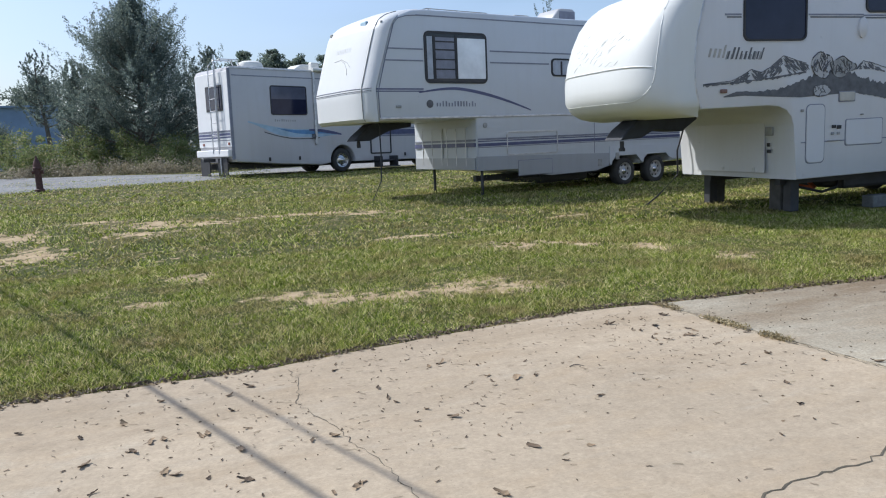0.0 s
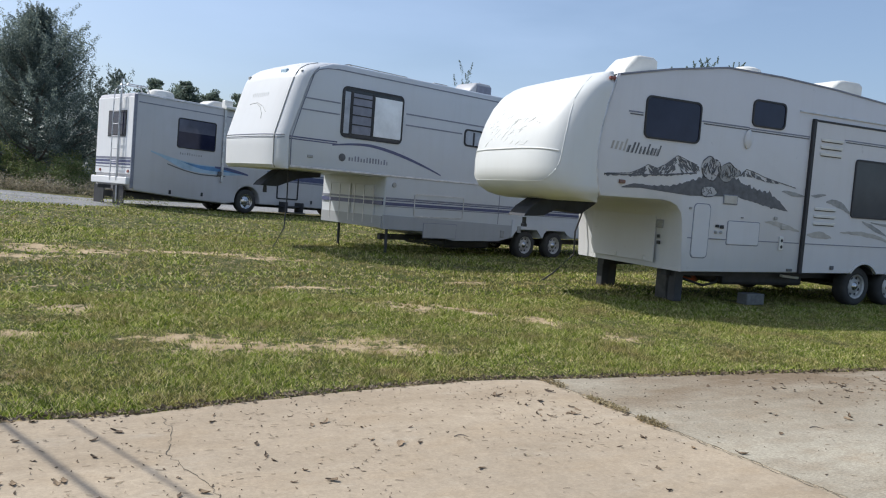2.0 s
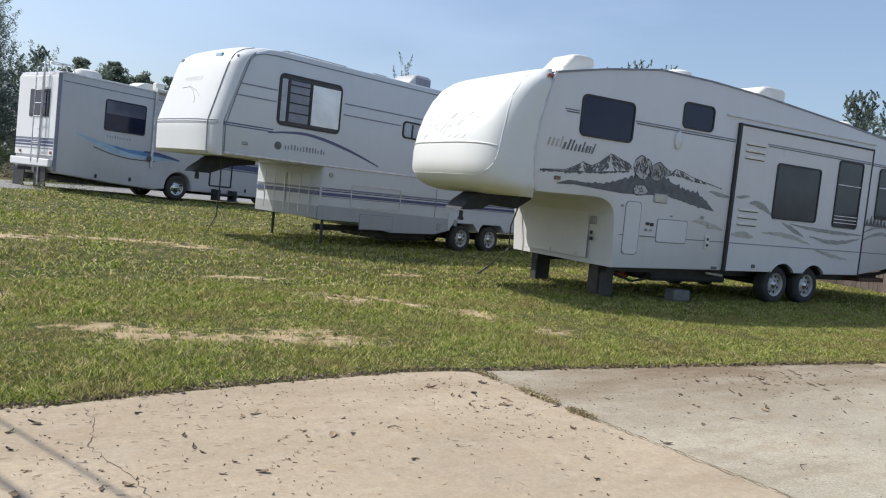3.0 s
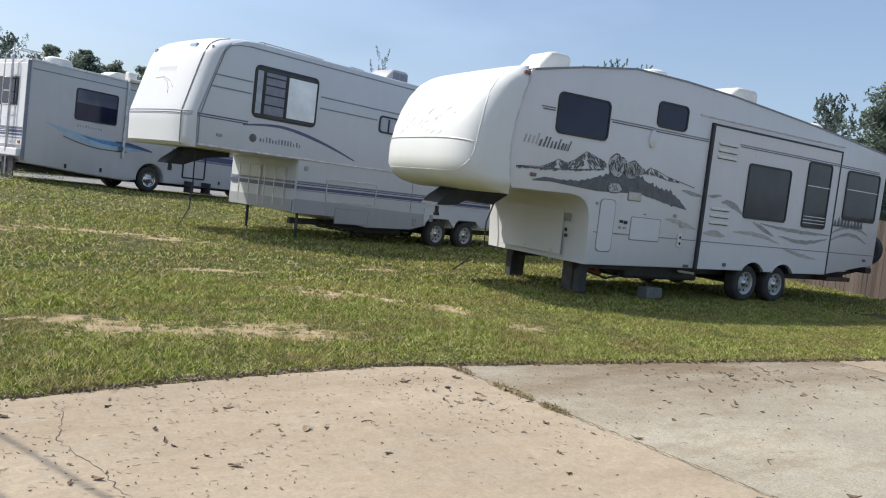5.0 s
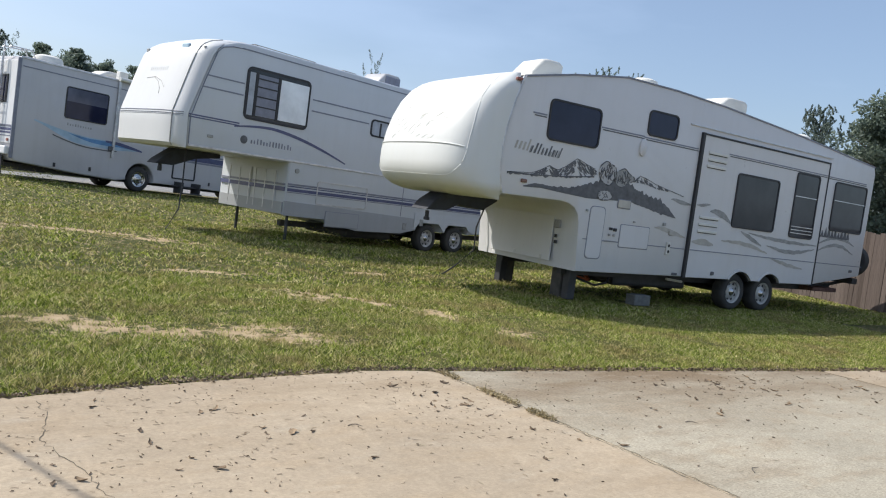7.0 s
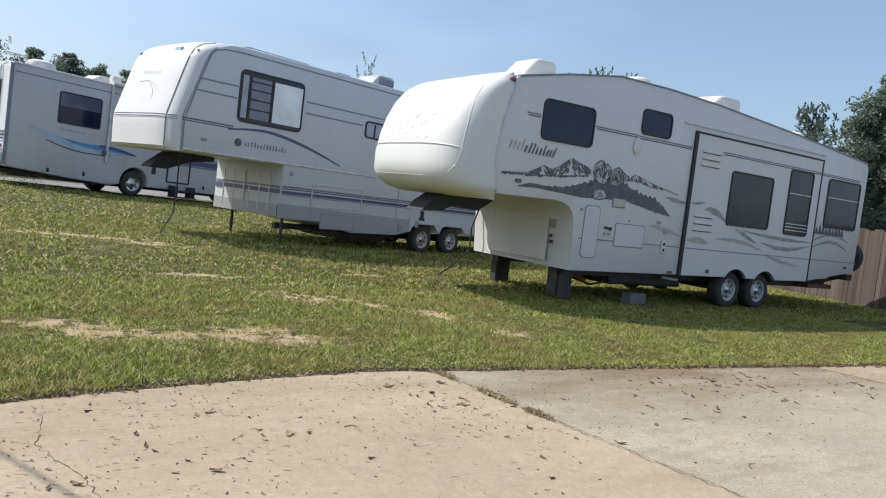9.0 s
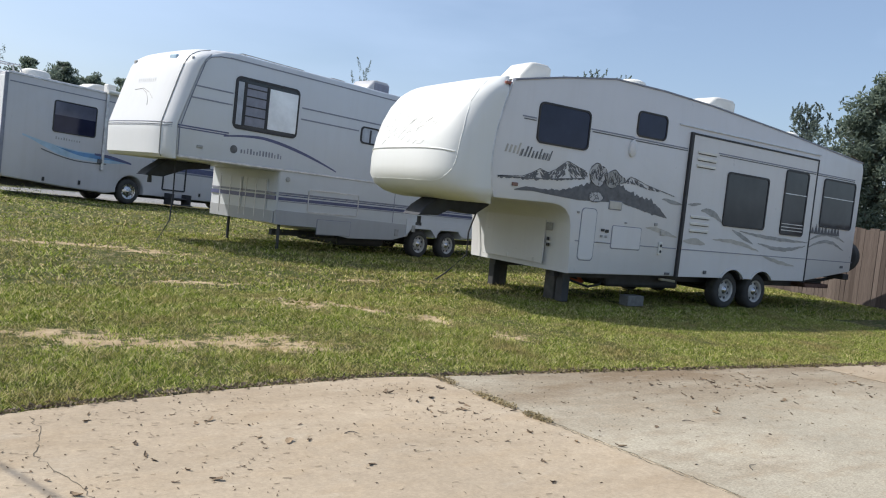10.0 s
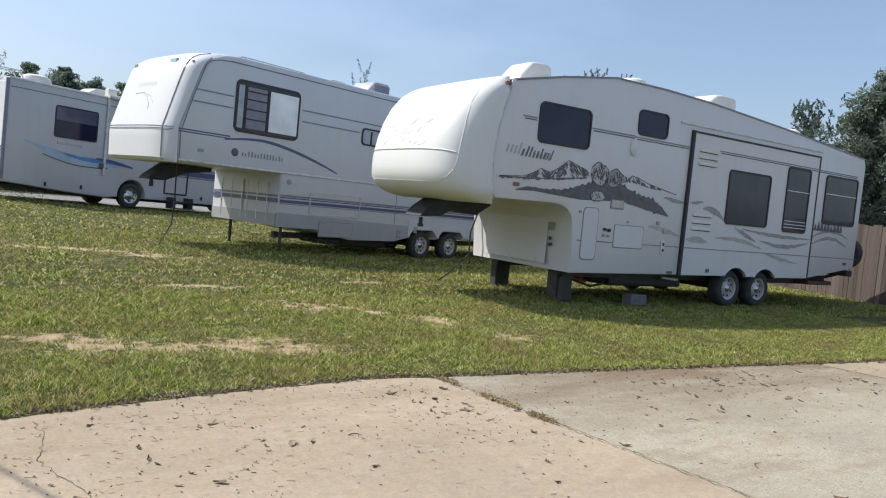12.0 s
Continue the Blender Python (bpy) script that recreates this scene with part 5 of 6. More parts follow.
    for x in (-2.85, -1.75, 2.75):
        part("latch", box((x, y - 0.025, 0.46), (x + 0.07, y, 0.58), 0.006, 1), M_BLACK, t)
    part("chassis", box((-3.9, 0.5, 0.24), (6.8, 1.9, 0.42)), M_STEEL, t)
    for yy in (0.06, wide - 0.30):
        wheel(t, 0.02, 0.40, 0.40, yy, 0.24, M_CHROME, 6)
        wheel(t, 5.3, 0.40, 0.40, yy, 0.24, M_CHROME, 6)
    for hx in (0.02, 5.3):
        part("axle", tube(bmesh.new(), [(hx, 0.2, 0.40), (hx, wide - 0.2, 0.40)], 0.06, 8), M_STEEL, t)
    # roof
    dome(t, -2.9, 0.7, h, 0.40, 0.26)
    roof_unit(t, -1.3, -0.5, 0.7, 1.4, h, 0.26)
    part("roof_box", box((-0.9, 0.25, h), (-0.6, 0.45, h + 0.28), 0.03, 2), M_PLASTIC, t)
    dome(t, 1.0, 0.9, h, 0.25, 0.16)
    return t


motorhome()


# ---- plants ----
def leaf_cloud(rnd, centres, radii, per, size, flat=0.8, sprays=None):
    """Vertices and faces of many small leaves gathered in clumps, drawn out along sprays where these are given."""
    c = np.repeat(np.array(centres), per, axis=0)
    r = np.repeat(np.array(radii), per)
    n = len(c)
    d = rnd.normal(size=(n, 3))
    d /= np.linalg.norm(d, axis=1)[:, None]
    if sprays is None:
        p = c + d * (r * rnd.random(n) ** 0.45)[:, None] * np.array([1, 1, flat])
        a = rnd.normal(size=(n, 3))
    else:
        s = np.repeat(np.array(sprays), per, axis=0)
        u = rnd.random(n)
        p = c + s * (r * (2.4 * u - 0.9))[:, None] + d * (r * (0.52 - 0.36 * u) * rnd.random(n) ** 0.6)[:, None]
        a = rnd.normal(size=(n, 3)) + s * 0.9
    a /= np.linalg.norm(a, axis=1)[:, None]
    b = np.cross(a, rnd.normal(size=(n, 3)))
    b /= np.linalg.norm(b, axis=1)[:, None]
    s = (size * rnd.uniform(0.6, 1.35, n))[:, None]
    v = np.stack([p - a * s, p + b * s * 0.42, p + a * s, p - b * s * 0.42], axis=1).reshape(-1, 3)
    f = np.arange(n * 4).reshape(-1, 4)
    return v, f


def fast_mesh(name, v, f, material, parent=None):
    me = bpy.data.meshes.new(name)
    k = f.shape[1]
    me.vertices.add(len(v))
    me.vertices.foreach_set("co", np.asarray(v, dtype=np.float32).ravel())
    me.loops.add(f.size)
    me.loops.foreach_set("vertex_index", f.astype(np.int32).ravel())
    me.polygons.add(len(f))
    me.polygons.foreach_set("loop_start", np.arange(0, f.size, k, dtype=np.int32))
    me.update(calc_edges=True)
    me.materials.append(material)
    ob = new(name, me)
    ob.parent = parent
    return ob


def tree(x, y, height, spread, seed, leaves, material, label, name="tree", low=0.2, clumps=70, per=90, size=0.1, limbs=12, trunk=0.16, lean=0.0, sharp=1.0, clump_r=0.55, up=1.0):
    """A tapered trunk, limbs with twigs, and a crown of many small leaves in uneven clumps."""
    rnd = np.random.default_rng(seed)
    r2 = random.Random(seed)
    z0 = ground_z(x, y) - 0.03
    t = root(name, pose(x, y, z0), label, "tree", "trees")
    bm = bmesh.new()
    pts = [(lean * f * height + 0.12 * math.sin(f * 5 + seed), 0.1 * math.sin(f * 4 + seed * 2), f * height * 0.9) for f in span(0, 1, 8)]
    tube(bm, pts, [trunk * (1 - 0.85 * f) * (1.35 if f == 0 else 1) for f in span(0, 1, 8)], 9)
    centres, radii, sprays = [], [], []
    for i in range(limbs):
        f = low + (0.9 - low) * (i + 0.5) / limbs
        a = i * 2.4 + r2.uniform(-0.4, 0.4)
        reach = spread * (1 - ((f - low) / (1 - low)) ** 1.6 * 0.85) * r2.uniform(0.65, 1.05) * sharp
        b = Vector(pts[min(7, int(f * 7))])
        b.z = f * height * 0.9
        tip = b + Vector((math.cos(a) * reach, math.sin(a) * reach, reach * r2.uniform(0.25, 0.6)))
        mid = b.lerp(tip, 0.5) + Vector((0, 0, -0.08 * reach))
        tube(bm, [b, mid, tip], [trunk * 0.36 * (1 - f * 0.5), trunk * 0.22, trunk * 0.07], 6)
        for k in range(max(2, clumps // limbs)):
            g = r2.uniform(0.3, 1.08)
            q = b.lerp(tip, g) + Vector((r2.gauss(0, 0.28), r2.gauss(0, 0.28), r2.gauss(0, 0.28))) * (spread * 0.35)
            q.z = max(q.z, 0.35)
            centres.append(tuple(q))
            radii.append(clump_r * r2.uniform(0.6, 1.25))
            sprays.append(tuple((Vector((math.cos(a) * 0.6, math.sin(a) * 0.6, up * (0.4 + f))) + 0.45 * Vector((r2.gauss(0, 1), r2.gauss(0, 1), r2.gauss(0, 0.6)))).normalized()))
    for k in range(clumps // 8):
        centres.append((lean * height + r2.gauss(0, 0.3), r2.gauss(0, 0.3), height * r2.uniform(0.86, 1.0) - 0.1))
        radii.append(clump_r * r2.uniform(0.4, 0.7))
        sprays.append(tuple(Vector((r2.gauss(0, 0.4), r2.gauss(0, 0.4), 1)).normalized()))
    part("trunk", bm, M_BARK, t, "", True)
    v, f = leaf_cloud(rnd, centres, radii, per, size, 0.8, sprays if up > 0 else None)
    v[:, 2] = np.maximum(v[:, 2], 0.02)
    fast_mesh("crown", v, f, material, t)
    return t


tree(-2.7, 37.5, 7.6, 3.9, 11, 0, M_LEAF_DARK, "tall bushy dark green tree beyond the gravel", low=0.06, clumps=900, per=170, size=0.042, limbs=44, trunk=0.2, clump_r=0.66)
tree(-5.3, 39.0, 5.0, 2.0, 12, 0, M_LEAF_DARK, "smaller bushy tree beside a tall one", low=0.1, clumps=150, per=130, size=0.052, limbs=16, clump_r=0.42)
tree(-8.0, 44.5, 6.4, 1.5, 13, 0, M_LEAF_DARK, "slim feathery young tree", low=0.4, clumps=110, per=80, size=0.05, limbs=18, clump_r=0.36)
tree(0.6, 40.0, 5.9, 2.2, 14, 0, M_LEAF_DARK, "leafy tree behind the motorhome", low=0.15, clumps=140, per=110, size=0.05, limbs=18, clump_r=0.42)
for i, (x, y, h, s) in enumerate(((-12.5, 70, 7.6, 3.6), (-17.5, 70, 8.0, 4.0), (-22, 76, 8.4, 4.5), (-28, 80, 8.8, 4.5),  (-7.5, 66, 7.4, 3.4), (-33, 74, 9, 5))):
    tree(x, y, h, s, 30 + i, 0, M_LEAF_OAK, "distant rounded dark green tree", low=0.2, clumps=160, per=60, size=0.13, limbs=16, clump_r=0.75, up=0)
for i, (x, y, h, s) in enumerate(((3.8, 62, 8.5, 2.6), (6.0, 62, 8.6, 2.8), (8.2, 63, 8.5, 2.8), (10.4, 63, 8.3, 2.8), (12.8, 62, 7.8, 2.6))):
    tree(x, y, h, s, 50 + i, 0, M_LEAF_OAK, "distant flat-topped dark pine", low=0.55, clumps=190, per=90, size=0.11, limbs=18, clump_r=0.6, up=0)
tree(13.3, 27.2, 6.6, 0.9, 61, 0, M_LEAF_DARK, "spindly sapling with sparse pale twigs", low=0.5, clumps=80, per=90, size=0.03, limbs=20, trunk=0.06, clump_r=0.34)
for i, (x, y, h, s) in enumerate(((23.0, 25.6, 7.9, 1.6), (24.5, 25.6, 8.3, 1.8), (26.3, 25.4, 8.4, 1.8))):
    tree(x, y, h, s, 64 + i, 0, M_LEAF_OAK, "tree crown rising behind the trailer roofs", low=0.4, clumps=240, per=80, size=0.036, limbs=22, clump_r=0.28)
tree(24.15, 14.6, 6.05, 1.1, 70, 0, M_LEAF_DARK, "narrow pointed evergreen behind the fence", low=0.1, clumps=700, per=70, size=0.034, limbs=44, trunk=0.10, clump_r=0.2, up=0.5)
tree(27.2, 13.6, 7.4, 2.9, 71, 0, M_LEAF_OAK, "broad dark oak behind the wooden fence", low=0.1, clumps=300, per=110, size=0.09, limbs=26, trunk=0.22, clump_r=0.55, up=0)
tree(29.0, 9.0, 7.4, 3.4, 72, 0, M_LEAF_OAK, "broad dark oak behind the wooden fence", low=0.1, clumps=220, per=100, size=0.1, limbs=20, trunk=0.22, clump_r=0.6, up=0)


def weeds(name, spots, per, size, material, seed, label):
    rnd = np.random.default_rng(seed)
    centres, radii = [], []
    for x, y, w, h in spots:
        for k in range(int(10 * w)):
            px, py = x + rnd.normal() * w * 0.5, y + rnd.normal() * w * 0.35
            centres.append((px, py, ground_z(px, py) + h * rnd.random() * 0.85))
            radii.append(0.22 + 0.25 * rnd.random() * w ** 0.5)
    v, f = leaf_cloud(rnd, centres, radii, per, size)
    v[:, 2] = np.maximum(v[:, 2], 0.15)
    ob = fast_mesh(name, v, f, material)
    return tagged(ob, label, "weeds", kind="stuff")


weeds("weed_thicket", [(-7.8 + 0.8 * i, 36.0 + 0.6 * math.sin(i * 1.7), 1.5, 1.2 + 1.0 * math.sin(i * 2.1) ** 2) for i in range(9)] + [(-8.5, 41, 2.6, 1.6), (-6.3, 37, 2.2, 2.4), (-7.4, 35, 2.0, 1.9), (-5.6, 34.6, 1.6, 1.3), (-1.6, 33.6, 1.4, 1.2), (-0.9, 34.2, 1.2, 1.5)], 130, 0.055, M_LEAF_WEED, 5, "tangle of tall green weeds beyond the gravel")
weeds("dry_brush", [(-7 + 0.75 * i, 33.2 - 0.2 * i + 0.3 * math.sin(i * 2.3), 1.3, 0.22 + 0.38 * math.sin(i * 1.9 + 0.6) ** 2) for i in range(11)], 60, 0.05, M_STRAW, 6, "low dry brush along the gravel edge")
weeds("far_hedge", [(-36 + 4 * i, 72 + 2 * math.sin(i * 1.3), 4, 3.0) for i in range(13)], 60, 0.22, M_LEAF_OAK, 7, "far dark green thicket")
weeds("thicket", [(-4.6 + 0.9 * i, 41.5 + 0.5 * math.sin(i * 2.0), 1.6, 2.6) for i in range(7)], 110, 0.07, M_LEAF_DARK, 17, "dark undergrowth behind the tall tree")
weeds("far_hedge", [(18 + 2.6 * i, 34 - 1.7 * i, 3.0, 2.4) for i in range(7)], 60, 0.16, M_LEAF_OAK, 8, "dark green thicket behind the fence")
b = tree(-10.6, 43.5, 2.8, 2.1, 81, 0, M_LEAF_DARK, "rounded dark roadside shrub by the gravel", "bush", low=0.08, clumps=130, per=120, size=0.055, limbs=20, trunk=0.06, clump_r=0.5, up=0)
b["category"] = "bush"
b["group"] = "shrubs"
# tall grass left round the trailers' legs
weeds("tall_grass", [(5.2, 14.0, 0.6, 0.14), (6.2, 14.3, 0.6, 0.16), (5.8, 15.6, 0.8, 0.18), (0.6, 23.2, 0.6, 0.16), (1.6, 23.8, 0.6, 0.16)], 90, 0.02, M_BLADE, 9, "uncut grass tufts round the trailer legs")


# ---- lawn blades ----
def thin(x, y):
    """How much of the grass is missing at a place: ragged round the bare patches."""
    v = bare_at(x, y)
    return 2.1 * (v + 0.42 * noise.noise((x * 4.5, y * 4.5, 1.0)) + 0.38 * noise.noise((x * 11.0, y * 11.0, 5.0))) if v > 0.06 else 0.25 * max(0.0, noise.noise((x * 1.3, y * 1.3, 6.0)))


def blades(seed, n, xlo, xhi, ylo, yhi, height, width, bias):
    rnd = np.random.default_rng(seed)
    x = rnd.uniform(xlo, xhi, n)
    y = ylo + (yhi - ylo) * rnd.random(n) ** bias
    keep = np.array([yy > edge_y(xx) + 0.015 + 0.03 * rnd.random() and rnd.random() > thin(xx, yy) for xx, yy in zip(x, y)])
    x, y = x[keep], y[keep]
    z = np.array([ground_z(a, b) for a, b in zip(x, y)]) - 0.015
    patch = np.array([0.75 + 0.5 * noise.noise((a * 0.8, b * 0.8, 7.0)) + 0.35 * noise.noise((a * 3.1, b * 3.1, 2.0)) for a, b in zip(x, y)])
    m = len(x)
    h = height * rnd.uniform(0.5, 1.3, m) * patch
    a = rnd.uniform(0, 2 * np.pi, m)
    w = width * rnd.uniform(0.7, 1.3, m)
    lean = h * rnd.uniform(0.3, 1.8, m)
    b = rnd.uniform(0, 2 * np.pi, m)
    base = np.stack([x, y, z], axis=1)
    side = np.stack([np.cos(a) * w, np.sin(a) * w, np.zeros(m)], axis=1)
    tip = base + np.stack([np.cos(b) * lean, np.sin(b) * lean, h], axis=1)
    v = np.stack([base - side, base + side, tip], axis=1).reshape(-1, 3)
    return v, np.arange(len(v)).reshape(-1, 3)


for seed, n, box4, hh, ww, bias in ((1, 520000, (-3.5, 13.0, 3.7, 9.0), 0.043, 0.0042, 1.35), (2, 130000, (-6, 18, 7.0, 16.0), 0.056, 0.011, 1.2), (3, 40000, (-6, 19, 15, 27), 0.055, 0.02, 1.0)):
    v, f = blades(seed, n, *box4, hh, ww, bias)
    tagged(fast_mesh("grass", v, f, M_BLADE), "short green lawn grass with straw-coloured blades", "grass", kind="stuff")

# ---- hydrant by the gravel ----
hy = root("fire_hydrant", pose(-4.04, 20.9, ground_z(-4.04, 20.9)) @ Matrix.Diagonal((0.78, 0.78, 0.97, 1)), "rusty red fire hydrant standing on the lawn edge", "hydrant")
part("barrel", lathe(bmesh.new(), [(0.15, 0.0), (0.15, 0.05), (0.105, 0.07), (0.10, 0.55), (0.135, 0.57), (0.135, 0.62), (0.115, 0.64), (0.11, 0.72), (0.08, 0.80), (0.035, 0.85), (0.03, 0.92), (0.001, 0.93)], (0, 0, 0), "z", 18), M_HYDRANT, hy, "", True)
for d, r, l in (((-1, 0), 0.05, 0.17), ((1, 0), 0.05, 0.17), ((0, -1), 0.065, 0.17)):
    part("nozzle", tube(bmesh.new(), [(0, 0, 0.5), (d[0] * l * 0.8, d[1] * l * 0.8, 0.5), (d[0] * l, d[1] * l, 0.5)], [r * 0.8, r, r], 12), M_HYDRANT, hy, "", True)

# ---- blue shed far off ----
sh = root("shed", pose(-13.2, 58.5, 0.2, 0, 0, 14), "long blue sheet-metal shed with white posts", "building")
part("wall", box((-1.3, 0, 0), (3.6, 6, 4.6)), M_BLUEMETAL, sh, "plain blue metal wall")
part("roof", prism([(-1.5, 4.6), (3.8, 4.6), (3.8, 4.72), (-1.5, 4.72)], -0.3, 6.3), M_BLUEMETAL, sh)
for x in (-1.6, -1.95, -2.3):
    part("post", box((x, -0.1, 0), (x + 0.16, 0.06, 4.6)), M_PLASTIC, sh, "white post")
part("eave_board", box((-2.5, -0.12, 4.72), (-0.4, 0.1, 4.86)), M_HYDRANT, sh, "rust-red eave board")

# ---- parked van at the far side of the road ----
vn = root("van", pose(-17.6, 57.4, 0.3, 0, 0, 10), "dark van parked in front of the far trees", "van")
part("body", prism([(-2.4, 0.35), (2.2, 0.35), (2.3, 0.9), (1.9, 1.25), (1.3, 2.0), (-2.3, 2.05), (-2.45, 1.9)], 0, 1.9, 0.08, 2), plain("dark_green_paint", (0.03, 0.035, 0.035), 0.3), vn, "", True)
part("side_window", box((-2.1, -0.012, 1.25), (1.1, 0.0, 1.8), 0.004, 1), M_GLASS, vn)
part("trim", box((-2.3, -0.02, 0.85), (2.1, 0.0, 0.95)), M_TRIM, vn)
for x in (-1.6, 1.5):
    wheel(vn, x, 0.33, 0.33, 0.0)

# ---- overhead wires ----
def wire(a, b, r, sag, label):
    pts = []
    for f in span(0, 1, 24):
        p = Vector(a).lerp(Vector(b), f)
        p.z -= sag * 4 * f * (1 - f)
        pts.append(p)
    ob = part("overhead_wire", tube(bmesh.new(), pts, r, 6), M_BLACK, None)
    return tagged(ob, label, "wire", "overhead wires")


def above(x, y, z):
    """The place at height z from which the sun throws its shadow on (x, y)."""
    k = z / SUN_TO.z
    return (x + SUN_TO.x * k, y + SUN_TO.y * k, z)


wd = Vector((0.42, -1.0)).normalized()
ends = []
for px, py, r in ((0.16, 3.3, 0.020), (0.45, 3.35, 0.013)):
    a = Vector(above(px - wd.x * 26, py - wd.y * 26, 6.42))
    b = Vector(above(px + wd.x * 22, py + wd.y * 22, 6.42))
    wire(a, b, r, 0.25, "black power cable sagging over the drive")
    ends.append((a, b))
far_end = Vector((-17.2, 70.0, 7.3))
mid_a, mid_b = (ends[0][0] + ends[1][0]) / 2, (ends[0][1] + ends[1][1]) / 2
wire((mid_a.x, mid_a.y + 0.13, 5.3), far_end, 0.03, 0.12, "thin black wire strung past the far trees")


def utility_pole(p, h):
    t = root("utility_pole", pose(p[0], p[1], ground_z(p[0], p[1]) - 0.05), "weathered wooden utility pole with a crossarm", "utility pole", "utility poles")
    part("post", tube(bmesh.new(), [(0, 0, 0), (0, 0, h * 0.5), (0, 0, h)], [0.15, 0.13, 0.11], 12), M_BARK, t, "", True)
    part("crossarm", box((-0.7, -0.05, h - 0.35), (0.7, 0.05, h - 0.23), 0.01, 1), M_BARK, t)
    return t


g = ground_z(mid_a.x, mid_a.y) - 0.05
utility_pole((mid_a.x, mid_a.y), 6.70 - g)
utility_pole((mid_b.x, mid_b.y), 6.70 + 0.05)

# ---- wooden fence ----
fx0, fy0, fx1, fy1 = 16.4, 5.9, 21.6, 18.6
flen = math.hypot(fx1 - fx0, fy1 - fy0)
fn = root("fence", pose(fx0, fy0, -0.02, 0, 0, math.degrees(math.atan2(fy1 - fy0, fx1 - fx0))), "weathered wooden privacy fence behind the trailer", "fence")
for z in (0.35, 1.0, 1.6):
    part("rail", box((0, -0.07, z), (flen, -0.03, z + 0.09)), M_FENCE, fn)
rnd = random.Random(77)
bm = box((0, 0, 0), (0.136, 0.018, 1.8))
pk = part("picket", bm, M_FENCE, fn)
i, x = 0, 0.0
while x < flen:
    ob = pk if i == 0 else new("picket", pk.data)
    ob.parent = fn
    ob.matrix_basis = pose(x, rnd.uniform(-0.006, 0.006), rnd.uniform(-0.035, 0.02), 0, rnd.uniform(-0.5, 0.5), 0)
    x += 0.136 + rnd.uniform(0.004, 0.016)
    i += 1

# ---- dry leaves on the drive and weeds in its joint ----
rnd = random.Random(5)
kinds = []
for k in range(8):
    # curled, torn leaf: a bent strip with an uneven outline
    bm = bmesh.new()
    n, fat, curl = 6, rnd.uniform(0.008, 0.016), rnd.uniform(0.1, 0.6)
    rows = []
    for i in range(n):
        f = i / (n - 1)
        w = fat * math.sin(math.pi * (0.08 + 0.84 * f)) * rnd.uniform(0.6, 1.3)
        x, bend = 0.045 * (f - 0.5), 0.010 * curl * (2 * f - 1) ** 2
        yo = 0.006 * math.sin(3 * f + k)
        rows.append([bm.verts.new(p) for p in ((x, yo - w, 0.002 + bend + rnd.uniform(0, 0.008) * curl), (x, yo, 0.0012 + bend), (x, yo + w * rnd.uniform(0.5, 1.2), 0.002 + bend + rnd.uniform(0, 0.010) * curl))])
    for a, b in zip(rows, rows[1:]):
        for j in range(2):
            bm.faces.new((a[j], b[j], b[j + 1], a[j + 1]))
    me = bpy.data.meshes.new("dry_leaf")
    bm.to_mesh(me)
    bm.free()
    me.materials.append(M_DRYLEAF)
    kinds.append(me)


def leaf(x, y, s):
    ob = new("dry_leaf", rnd.choice(kinds))
    ob.matrix_world = pose(x, y, 0.0005, rnd.uniform(-14, 14), rnd.uniform(-14, 14), rnd.uniform(0, 360)) @ Matrix.Scale(s, 4)
    tagged(ob, "curled dry brown leaf lying on the concrete", "leaf", "dry leaves")


for cx, cy, sx, sy, n in ((-0.4, 3.6, 1.0, 0.5, 60), (0.4, 4.1, 0.4, 0.15, 12), (2.6, 4.2, 0.25, 0.2, 14), (2.9, 3.7, 0.35, 0.35, 34), (1.6, 3.3, 0.9, 0.7, 30), (5.6, 3.9, 0.7, 0.28, 46), (6.6, 3.7, 0.9, 0.35, 46), (4.8, 2.9, 1.0, 0.6, 22), (8.6, 3.6, 0.9, 0.3, 26), (0.8, 2.6, 0.7, 0.4, 16), (-0.2, 3.3, 0.7, 0.5, 26)):
    for i in range(n):
        x, y = rnd.gauss(cx, sx), rnd.gauss(cy, sy)
        if y < edge_y(x) - 0.02 and y > 1.2:
            leaf(x, y, rnd.choice((0.45, 0.55, 0.7, 0.9, 1.1, 1.5)) * rnd.uniform(0.8, 1.15))
v, f = leaf_cloud(np.random.default_rng(4), [(3.13 + 0.09 * (4.6 - yy), yy, 0.012) for yy in (4.58, 4.52, 4.45, 4.12, 4.06, 4.0, 3.94, 3.88, 3.82, 3.62, 3.57, 3.52, 3.48, 3.6)], [0.055] * 14, 60, 0.013, 0.3)
v[:, 2] = np.maximum(v[:, 2], 0.002)
tagged(fast_mesh("joint_weeds", v, f, M_JOINTWEED), "dry weeds growing in the joint of the drive", "weeds", kind="stuff")

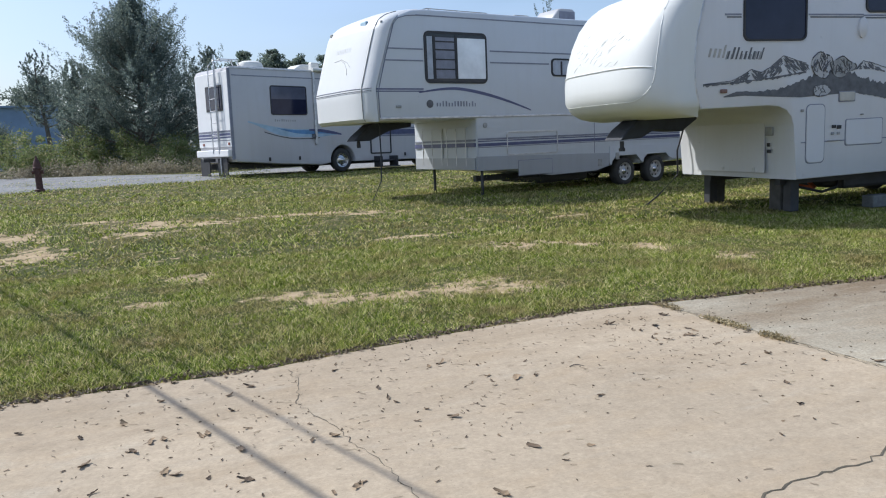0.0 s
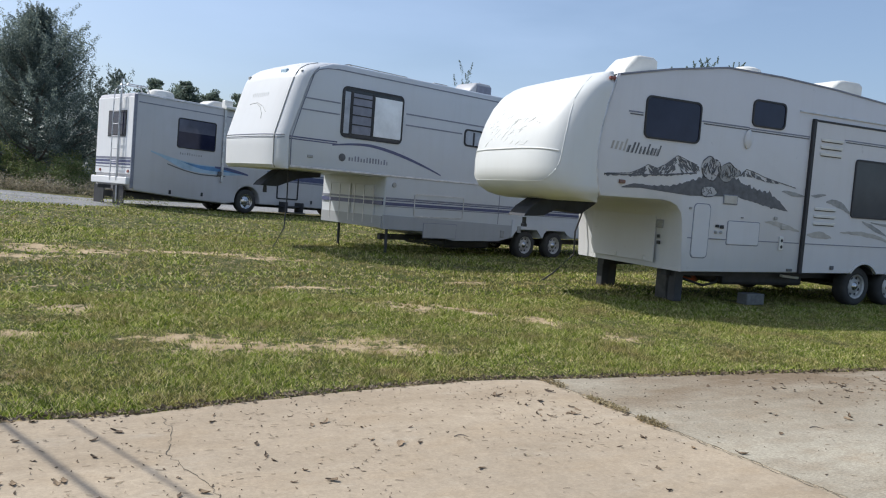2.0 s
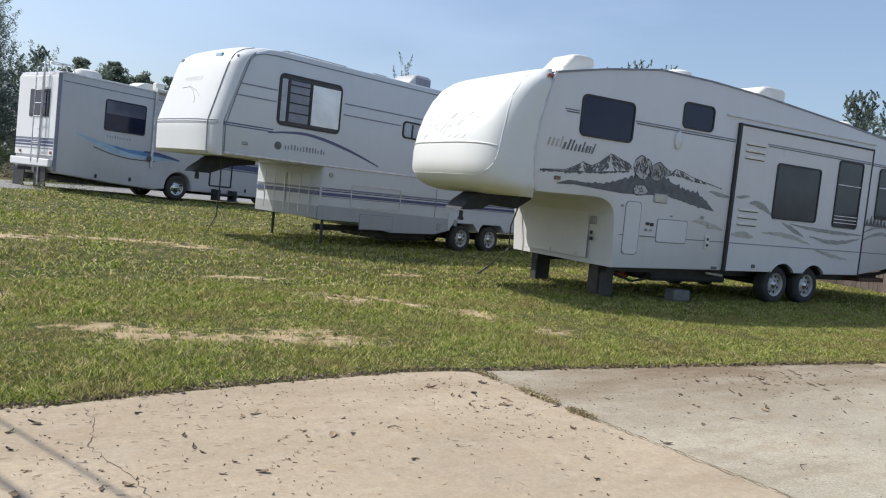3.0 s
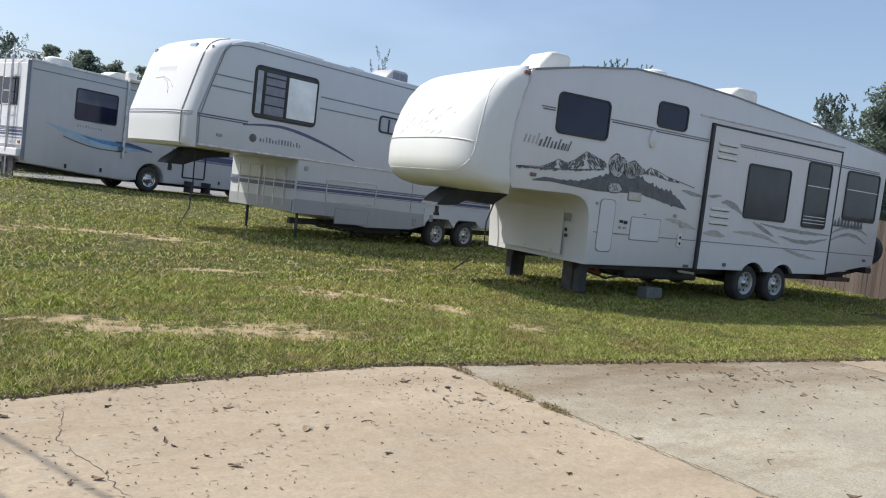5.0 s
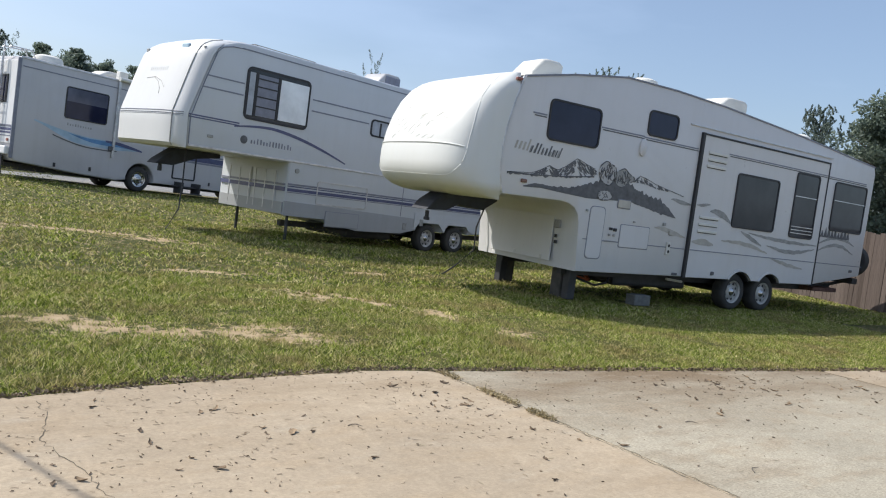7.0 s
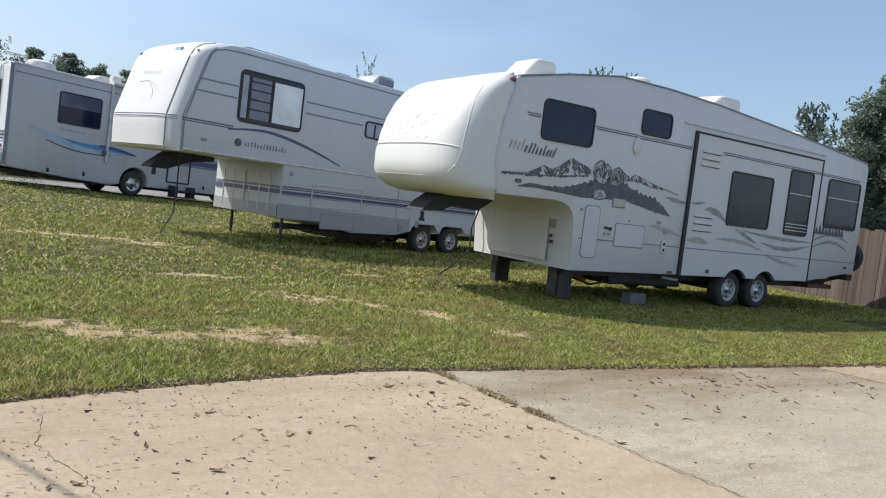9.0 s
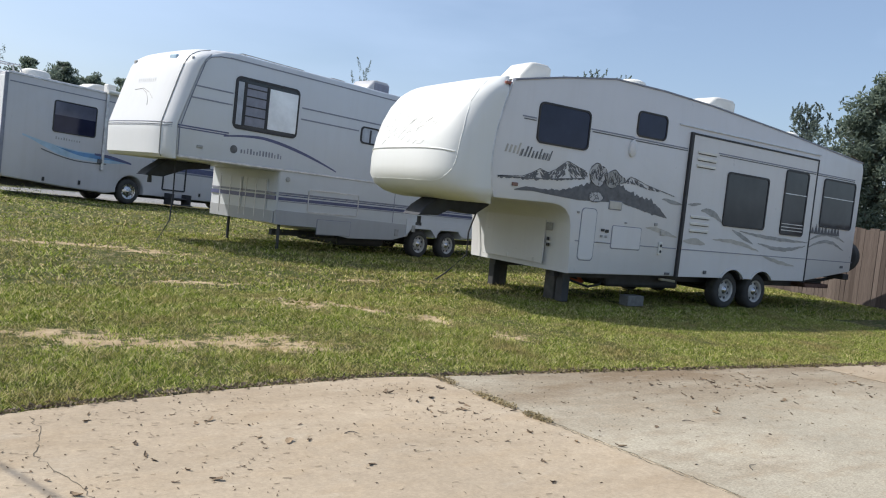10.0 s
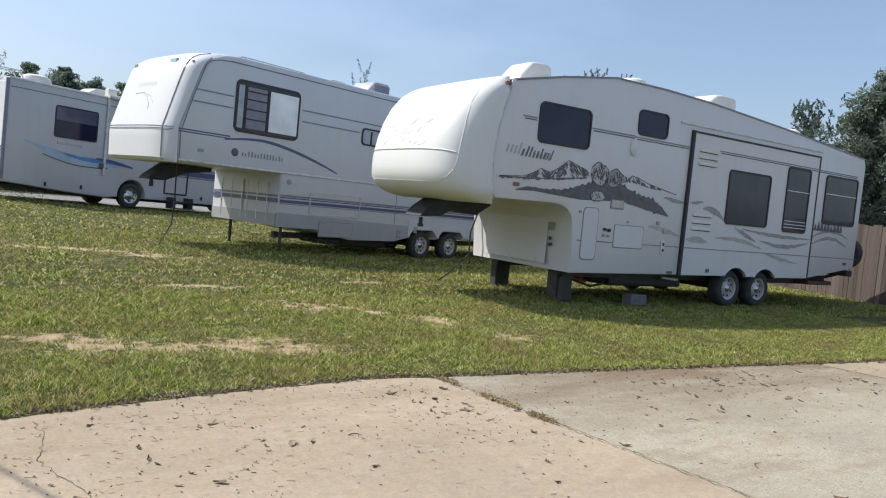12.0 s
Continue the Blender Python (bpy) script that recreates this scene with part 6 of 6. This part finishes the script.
# pine needles and grass clippings lying flat, and a few bent twigs
rn = np.random.default_rng(31)
nv, nf = [], []
for cx, cy, sx, sy, n in ((0.6, 3.6, 1.1, 0.5, 230), (1.8, 3.2, 0.9, 0.6, 90), (5.2, 3.2, 1.6, 0.6, 260), (7.2, 3.5, 1.5, 0.4, 120), (1.2, 4.2, 1.2, 0.15, 90)):
    for x, y, a, l in zip(rn.normal(cx, sx, n), rn.normal(cy, sy, n), rn.normal(-0.5, 0.55, n), rn.uniform(0.006, 0.021, n)):
        if 1.2 < y < edge_y(x) - 0.02:
            dx, dy, w, b = math.cos(a) * l, math.sin(a) * l, 0.0012 + 0.0012 * rn.random(), 0.25 * rn.normal()
            k = len(nv)
            for f, q in ((-1, 0.0), (0, b * l), (1, 0.0)):
                px, py = x + dx * f - math.sin(a) * q, y + dy * f + math.cos(a) * q
                nv += [(px + math.sin(a) * w, py - math.cos(a) * w, 0.0026), (px - math.sin(a) * w, py + math.cos(a) * w, 0.0034)]
            nf += [(k, k + 2, k + 3, k + 1), (k + 2, k + 4, k + 5, k + 3)]
tagged(fast_mesh("pine_needles", np.array(nv), np.array(nf), M_NEEDLE), "dry pine needles and clippings strewn on the concrete", "litter", kind="stuff")
for x, y, a, l in ((3.9, 2.43, 30, 0.12), (4.3, 3.2, -25, 0.09), (1.9, 3.6, -10, 0.08)):
    tw = part("twig", tube(bmesh.new(), [(-l / 2, 0, 0.004), (-l / 6, 0.018, 0.006), (l / 6, 0.022, 0.005), (l / 2, -0.01, 0.004)], [0.003, 0.0028, 0.0024, 0.001], 6), M_BARK, None)
    tw.matrix_world = pose(x, y, 0, 0, 0, a)
    tagged(tw, "thin bent brown twig on the concrete", "twig", "twigs")

# fine crumbs of leaf and soil swept about the drive
rc = np.random.default_rng(9)
cp = []
for cx, cy, sx, sy, n in ((0.0, 3.5, 1.3, 0.6, 420), (2.8, 3.7, 0.5, 0.45, 200), (6.0, 3.8, 1.2, 0.3, 280), (4.6, 2.9, 1.4, 0.7, 130), (2.0, 4.45, 1.6, 0.12, 260), (8.6, 3.6, 0.8, 0.3, 160)):
    for x, y in zip(rc.normal(cx, sx, n), rc.normal(cy, sy, n)):
        if 1.2 < y < edge_y(x) - 0.01:
            cp.append((x, y, 0.004))
v, f = leaf_cloud(rc, cp, [0.004] * len(cp), 1, 0.009, 0.3)
v[:, 2] = np.clip(v[:, 2], 0.0012, 0.008)
tagged(fast_mesh("leaf_crumbs", v, f, M_DRYCRUMB), "fine dry leaf crumbs and soil on the concrete", "litter", kind="stuff")

# soil and dead thatch along the lawn's cut edge
et = []
for x in np.arange(-3.0, 9.5, 0.012):
    et.append((x, edge_y(x) + 0.03 + 0.04 * noise.noise((x * 3.0, 0.0, 2.0)) + rc.normal(0, 0.03), 0.004))
v, f = leaf_cloud(rc, et, [0.02] * len(et), 5, 0.016, 0.5)
v[:, 2] = np.clip(v[:, 2], 0.001, 0.03)
tagged(fast_mesh("edge_thatch", v, f, M_DRYCRUMB), "brown dead thatch and soil along the lawn's edge", "thatch", kind="stuff")
